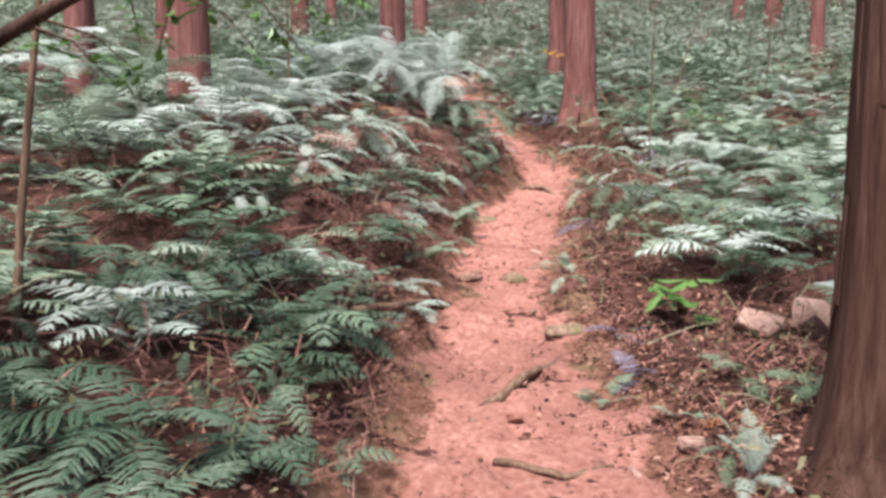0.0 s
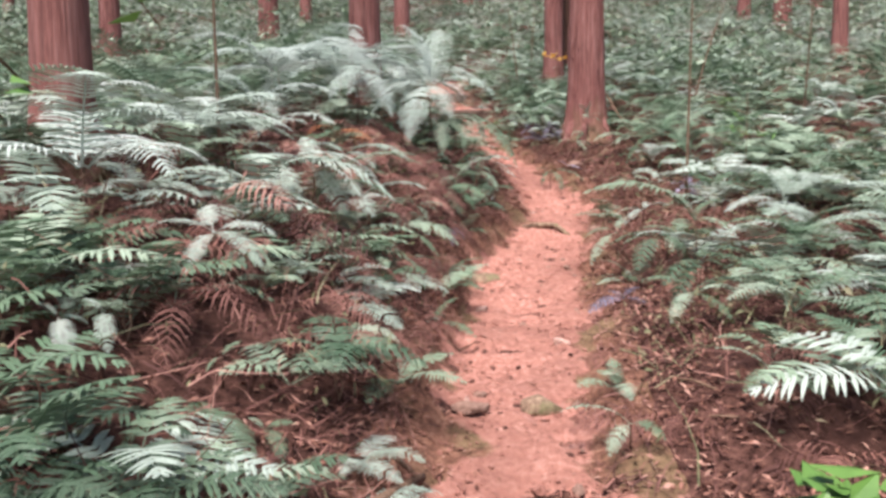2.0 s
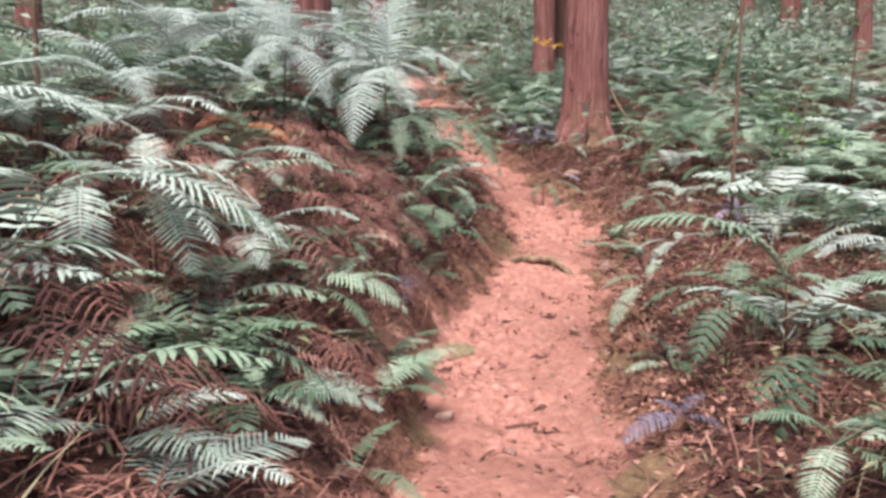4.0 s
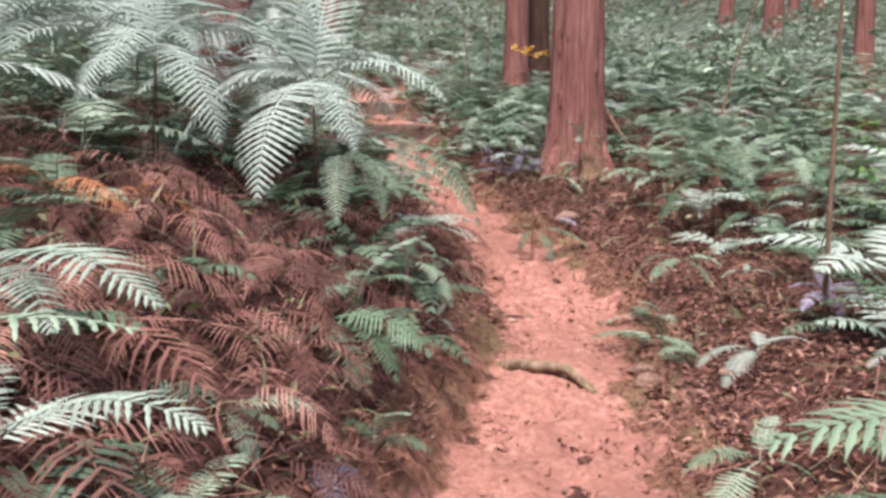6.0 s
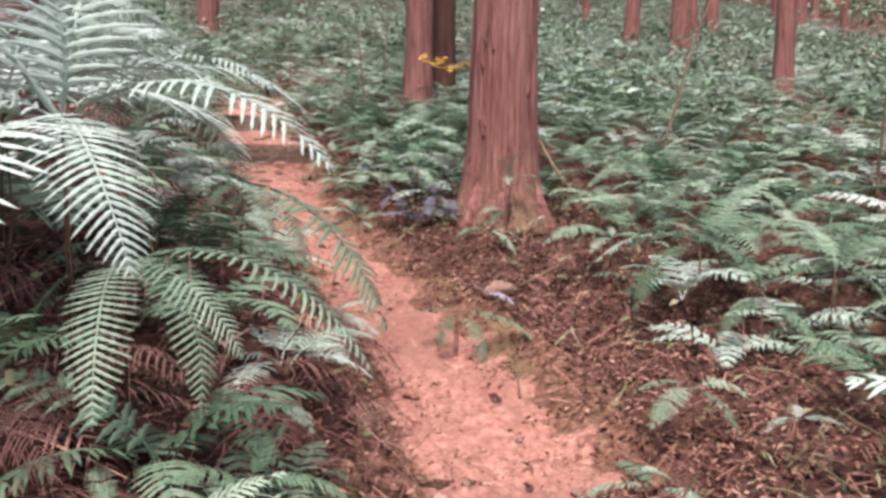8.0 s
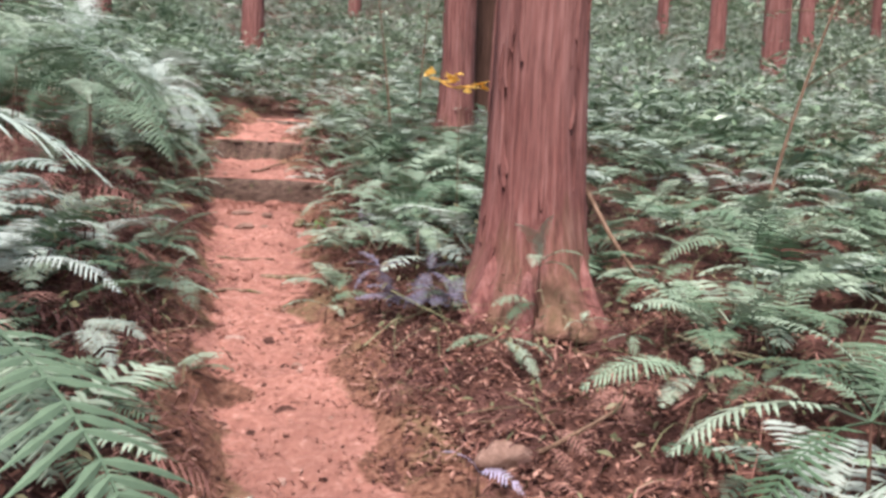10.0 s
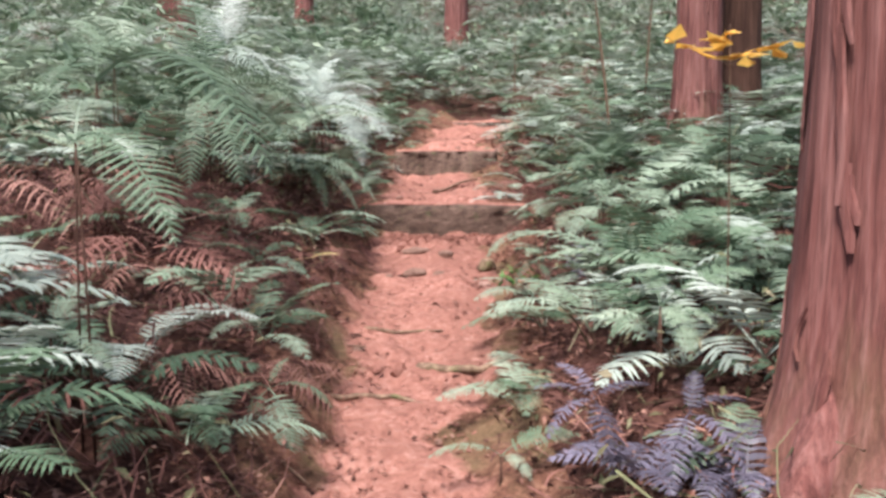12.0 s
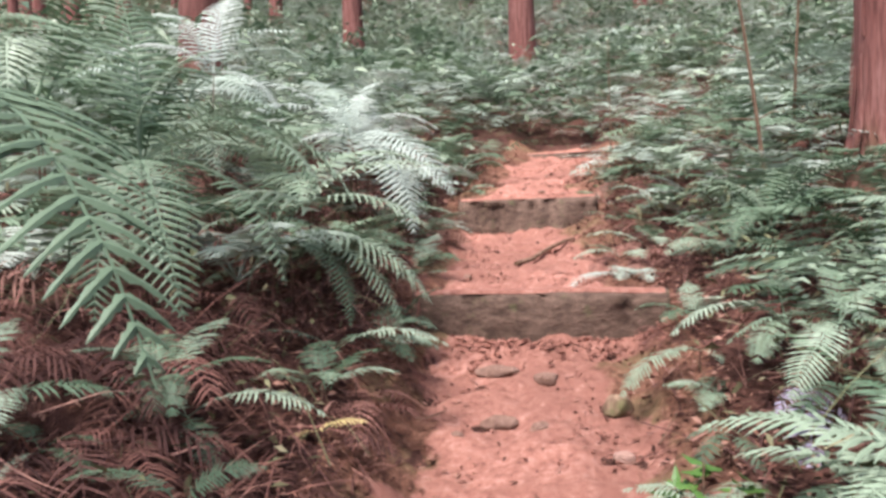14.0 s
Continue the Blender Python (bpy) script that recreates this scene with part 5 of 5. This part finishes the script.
stone(1.62, 3.98, 0.22, 0.5, MAT_PINK_STONE, "pale pinkish angular rock beside the path", 5, 0.25, 35, True)
stone(1.95, 3.98, 0.24, 0.5, MAT_PINK_STONE, "pale beige angular rock beside the path", 2, 0.2, -30, True)
stone(1.0, 2.97, 0.07, 0.6, MAT_PINK_STONE, "small pale stone among fallen leaves", 3, 0.2)
stone(0.2, 5.31, 0.09, 0.35, seed=4)
stone(0.5, 5.36, 0.10, 0.7, MAT_MOSSY, "dark mossy stone at the edge of the path", 5)
stone(0.72, 4.3, 0.17, 0.35, MAT_MOSSY, "flat mossy stone at the edge of the path", 6)
stone(0.42, 7.78, 0.2, 0.35, MAT_MOSSY, "broad mossy brown rock at the path edge", 7, 0.85, 15)
stone(0.78, 13.3, 0.06, 0.4, MAT_PINK_STONE, "small pale flat stone on the path", 8)
stone(0.45, 16.3, 0.11, 0.3, label="flat grey-brown stone below the step", seed=9, sink=0.68)
stone(0.68, 16.2, 0.07, 0.6, label="brown stone below the step", seed=10, sink=0.62)
stone(0.54, 15.83, 0.08, 0.4, seed=11, sink=0.66)
stone(0.7, 15.78, 0.06, 0.5, seed=12, sink=0.6, turn=60)
stone(0.98, 15.95, 0.07, 0.7, MAT_MOSSY, "mossy green stone at the path edge", 13, 0.35)
stone(1.62, 9.35, 0.08, 0.4, label="grey stone at the edge of the path", seed=14)
stone(1.58, 9.15, 0.09, 0.5, label="grey stone at the edge of the path", seed=15)
stone(1.9, 11.95, 0.10, 0.6, label="greyish stone beside the path", seed=16)
lumps = random.Random(77)
for i in range(34):
    y = lumps.uniform(2.4, 18.0)
    x = np.interp(y, MID_Y, MID_X) + np.interp(y, HALF_Y, HALF_W) * lumps.uniform(-0.85, 0.85)
    stone(float(x), y, lumps.uniform(0.025, 0.06), 0.6, MAT_PATH if i % 3 else MAT_PINK_STONE, "small earth-coated stone set in the trodden path" if i % 3 else "small pale flat stone on the path", 20 + i, 0.45, lumps.uniform(0, 180), True)
stone(1.66, 17.75, 0.11, 0.6, MAT_PINK_STONE, "pale stone on the bank above the step", 17)
rnd = random.Random(5)
for i in range(46):
    y = rnd.uniform(1.6, 20)
    x = np.interp(y, MID_Y, MID_X) + np.interp(y, HALF_Y, HALF_W) * rnd.uniform(-0.95, 0.95)
    stone(x, y, rnd.uniform(0.012, 0.035), 0.6, label="small brown pebble pressed into the earth", seed=i + 30, turn=rnd.uniform(0, 180))


def stick(pts, radius, name="stick", label="fallen brown stick lying beside the path", mat=None, bend=0.01, seed=0, rest=True):
    bm = bmesh.new()
    path_pts = []
    for (a, b) in zip(pts, pts[1:]):
        for i in range(5):
            path_pts.append(Vector(a).lerp(Vector(b), i / 5))
    path_pts.append(Vector(pts[-1]))
    if rest:
        path_pts = [Vector((p.x, p.y, ground_z(p.x, p.y) + 0.022 + p.z)) for p in path_pts]
    path_pts = [p + Vector((bend * noise.noise((i, seed, 1)), bend * noise.noise((i, seed, 2)), bend * 0.5 * noise.noise((i, seed, 3)))) for i, p in enumerate(path_pts)]
    n = len(path_pts)
    tube(bm, path_pts, [radius * (1 - 0.45 * i / n) for i in range(n)], 9, 0.25, seed)
    ob = part(name, bm, mat or MAT_TWIG, None)
    return tagged(ob, label, "stick" if name == "stick" else name.replace("_", " "), "sticks and roots" if name != "log_step" else "")


stick([(-0.45, 3.75, 0.10), (-0.02, 4.66, 0.05)], 0.026, seed=1)
stick([(0.0, 4.66, 0.02), (-0.12, 4.55, 0.12)], 0.012, label="short broken stick end beside the path", seed=2)
stick([(0.94, 9.48, -0.02), (1.05, 9.36, 0.03), (1.22, 9.26, 0.05), (1.36, 9.12, -0.03)], 0.034, "root", "arched mossy root crossing the path", MAT_MOSSY, 0.006, 3)
stick([(0.84, 7.6, 0.0), (0.92, 7.36, 0.0)], 0.012, label="short pale stick on the path", seed=4)
stick([(0.2, 2.9, 0.0), (0.46, 2.8, 0.0), (0.66, 2.86, -0.005)], 0.018, "root", "thin root exposed across the path", None, 0.02, 5)
stick([(0.18, 3.42, -0.015), (0.4, 3.68, 0.03), (0.6, 3.95, -0.015)], 0.03, "root", "knobbly brown root at the path edge", None, 0.02, 6)
stick([(0.42, 17.35, 0.01), (0.62, 17.7, 0.04), (0.72, 17.95, 0.02)], 0.014, label="thin curved stick on the upper step", seed=7)
stick([(0.5, 14.1, -0.005), (0.75, 14.16, 0.008), (1.0, 14.1, -0.005)], 0.014, "root", "thin root crossing the earth path", MAT_MOSSY, 0.02, 8)
stick([(0.45, 14.9, -0.005), (0.65, 14.84, 0.006), (0.85, 14.9, -0.005)], 0.012, "root", "thin root crossing the earth path", MAT_MOSSY, 0.02, 9)
stick([(0.8, 14.45, 0.0), (1.05, 14.38, 0.02), (1.25, 14.42, 0.0)], 0.022, "root", "mossy root at the path edge", MAT_MOSSY, 0.02, 10)
stick([(2.52, 13.6, 0.75), (2.72, 13.2, 0.35), (2.95, 12.75, 0.02)], 0.016, label="bare branch leaning against the cedar trunk", seed=11)
stick([(2.02, 11.9, 0.03), (2.35, 11.95, 0.06)], 0.010, label="thin red-brown twig on the ground", seed=12)
stick([(1.25, 10.6, 0.0), (0.95, 10.75, 0.01)], 0.008, label="thin twig lying across the path", seed=13)
rnd = random.Random(21)
for i in range(60):
    y, side = rnd.uniform(2, 19), rnd.choice((-1, 1))
    x = np.interp(y, MID_Y, MID_X) + side * (np.interp(y, HALF_Y, HALF_W) + rnd.uniform(-0.1, 0.9))
    a, ln = rnd.uniform(0, 6.28), rnd.uniform(0.08, 0.22)
    stick([(x, y, 0.01), (x + ln * math.cos(a), y + ln * math.sin(a), rnd.uniform(0.0, 0.06))], rnd.uniform(0.003, 0.007), label="thin dry twig on the forest floor", seed=i + 20)


def log_step(x0, x1, y, top, tall, deep, label, seed, mat=None, worn=1.0):
    """A squared, worn timber across the path; its paler trodden top also paints the top light."""
    thing = new("log_step")
    thing.location = ((x0 + x1) / 2, y, top - tall)
    bm, n = bmesh.new(), 40
    prof = [(-0.5, 0.0), (-0.52, 0.4), (-0.5, 0.8), (-0.42, 0.95), (-0.25, 1.0), (0.25, 1.0), (0.45, 0.95), (0.5, 0.7), (0.5, 0.0)]
    rings = []
    for i in range(n + 1):
        x = (x1 - x0) * (i / n - 0.5)
        ring = []
        for k, (a, b) in enumerate(prof):
            j = 0.018 * noise.noise((x * 5, k * 0.9, seed)) + 0.018 * noise.noise((x * 14, k * 1.7, seed + 3))
            ring.append(bm.verts.new((x, a * deep + j * 1.6 * worn - (worn - 1) * 0.05 * (1 - b), b * tall + (0.5 * worn * j + 0.008 * noise.noise((x * 2.5, seed, 0)) if b > 0.5 else 0))))
        rings.append(ring)
    for a, b in zip(rings, rings[1:]):
        for k in range(len(prof) - 1):
            bm.faces.new((a[k], b[k], b[k + 1], a[k + 1])).smooth = True
    bm.faces.new(rings[0])
    bm.faces.new(list(reversed(rings[-1])))
    timber = part("timber", bm, mat or MAT_TIMBER, thing)
    # pale strip: trodden wear plus the top-lit edge, put into the colour
    bm = bmesh.new()
    rows = []
    for i in range(n + 1):
        x = (x1 - x0) * (i / n - 0.5) * 0.97
        w2 = deep * (0.34 + 0.08 * noise.noise((x * 6, seed, 8)))
        zz = tall + 0.006 + 0.008 * noise.noise((x * 2.5, seed, 0))
        rows.append([bm.verts.new((x, -w2, zz - 0.012)), bm.verts.new((x, -w2 * 0.8, zz + 0.004)), bm.verts.new((x, w2, zz + 0.004)), bm.verts.new((x, w2 + 0.01, zz - 0.012))])
    for a, b in zip(rows, rows[1:]):
        for k in range(3):
            bm.faces.new((a[k], b[k], b[k + 1], a[k + 1])).smooth = True
    part("worn_top", bm, MAT_PATH, timber, "pale worn top edge with top light put into its colour")
    return tagged(thing, label, "log step", "timber steps of the path")


log_step(0.0, 1.22, 16.63, 2.845, 0.34, 0.15, "mossy dark timber holding up an earth step", 1)
log_step(-0.12, 0.86, 18.45, 3.33, 0.30, 0.17, "mossy weathered log forming a higher path step", 2, None, 2.2)
log_step(0.05, 0.95, 21.3, 3.86, 0.2, 0.15, "worn log at the top of the path", 3, None, 2.0)
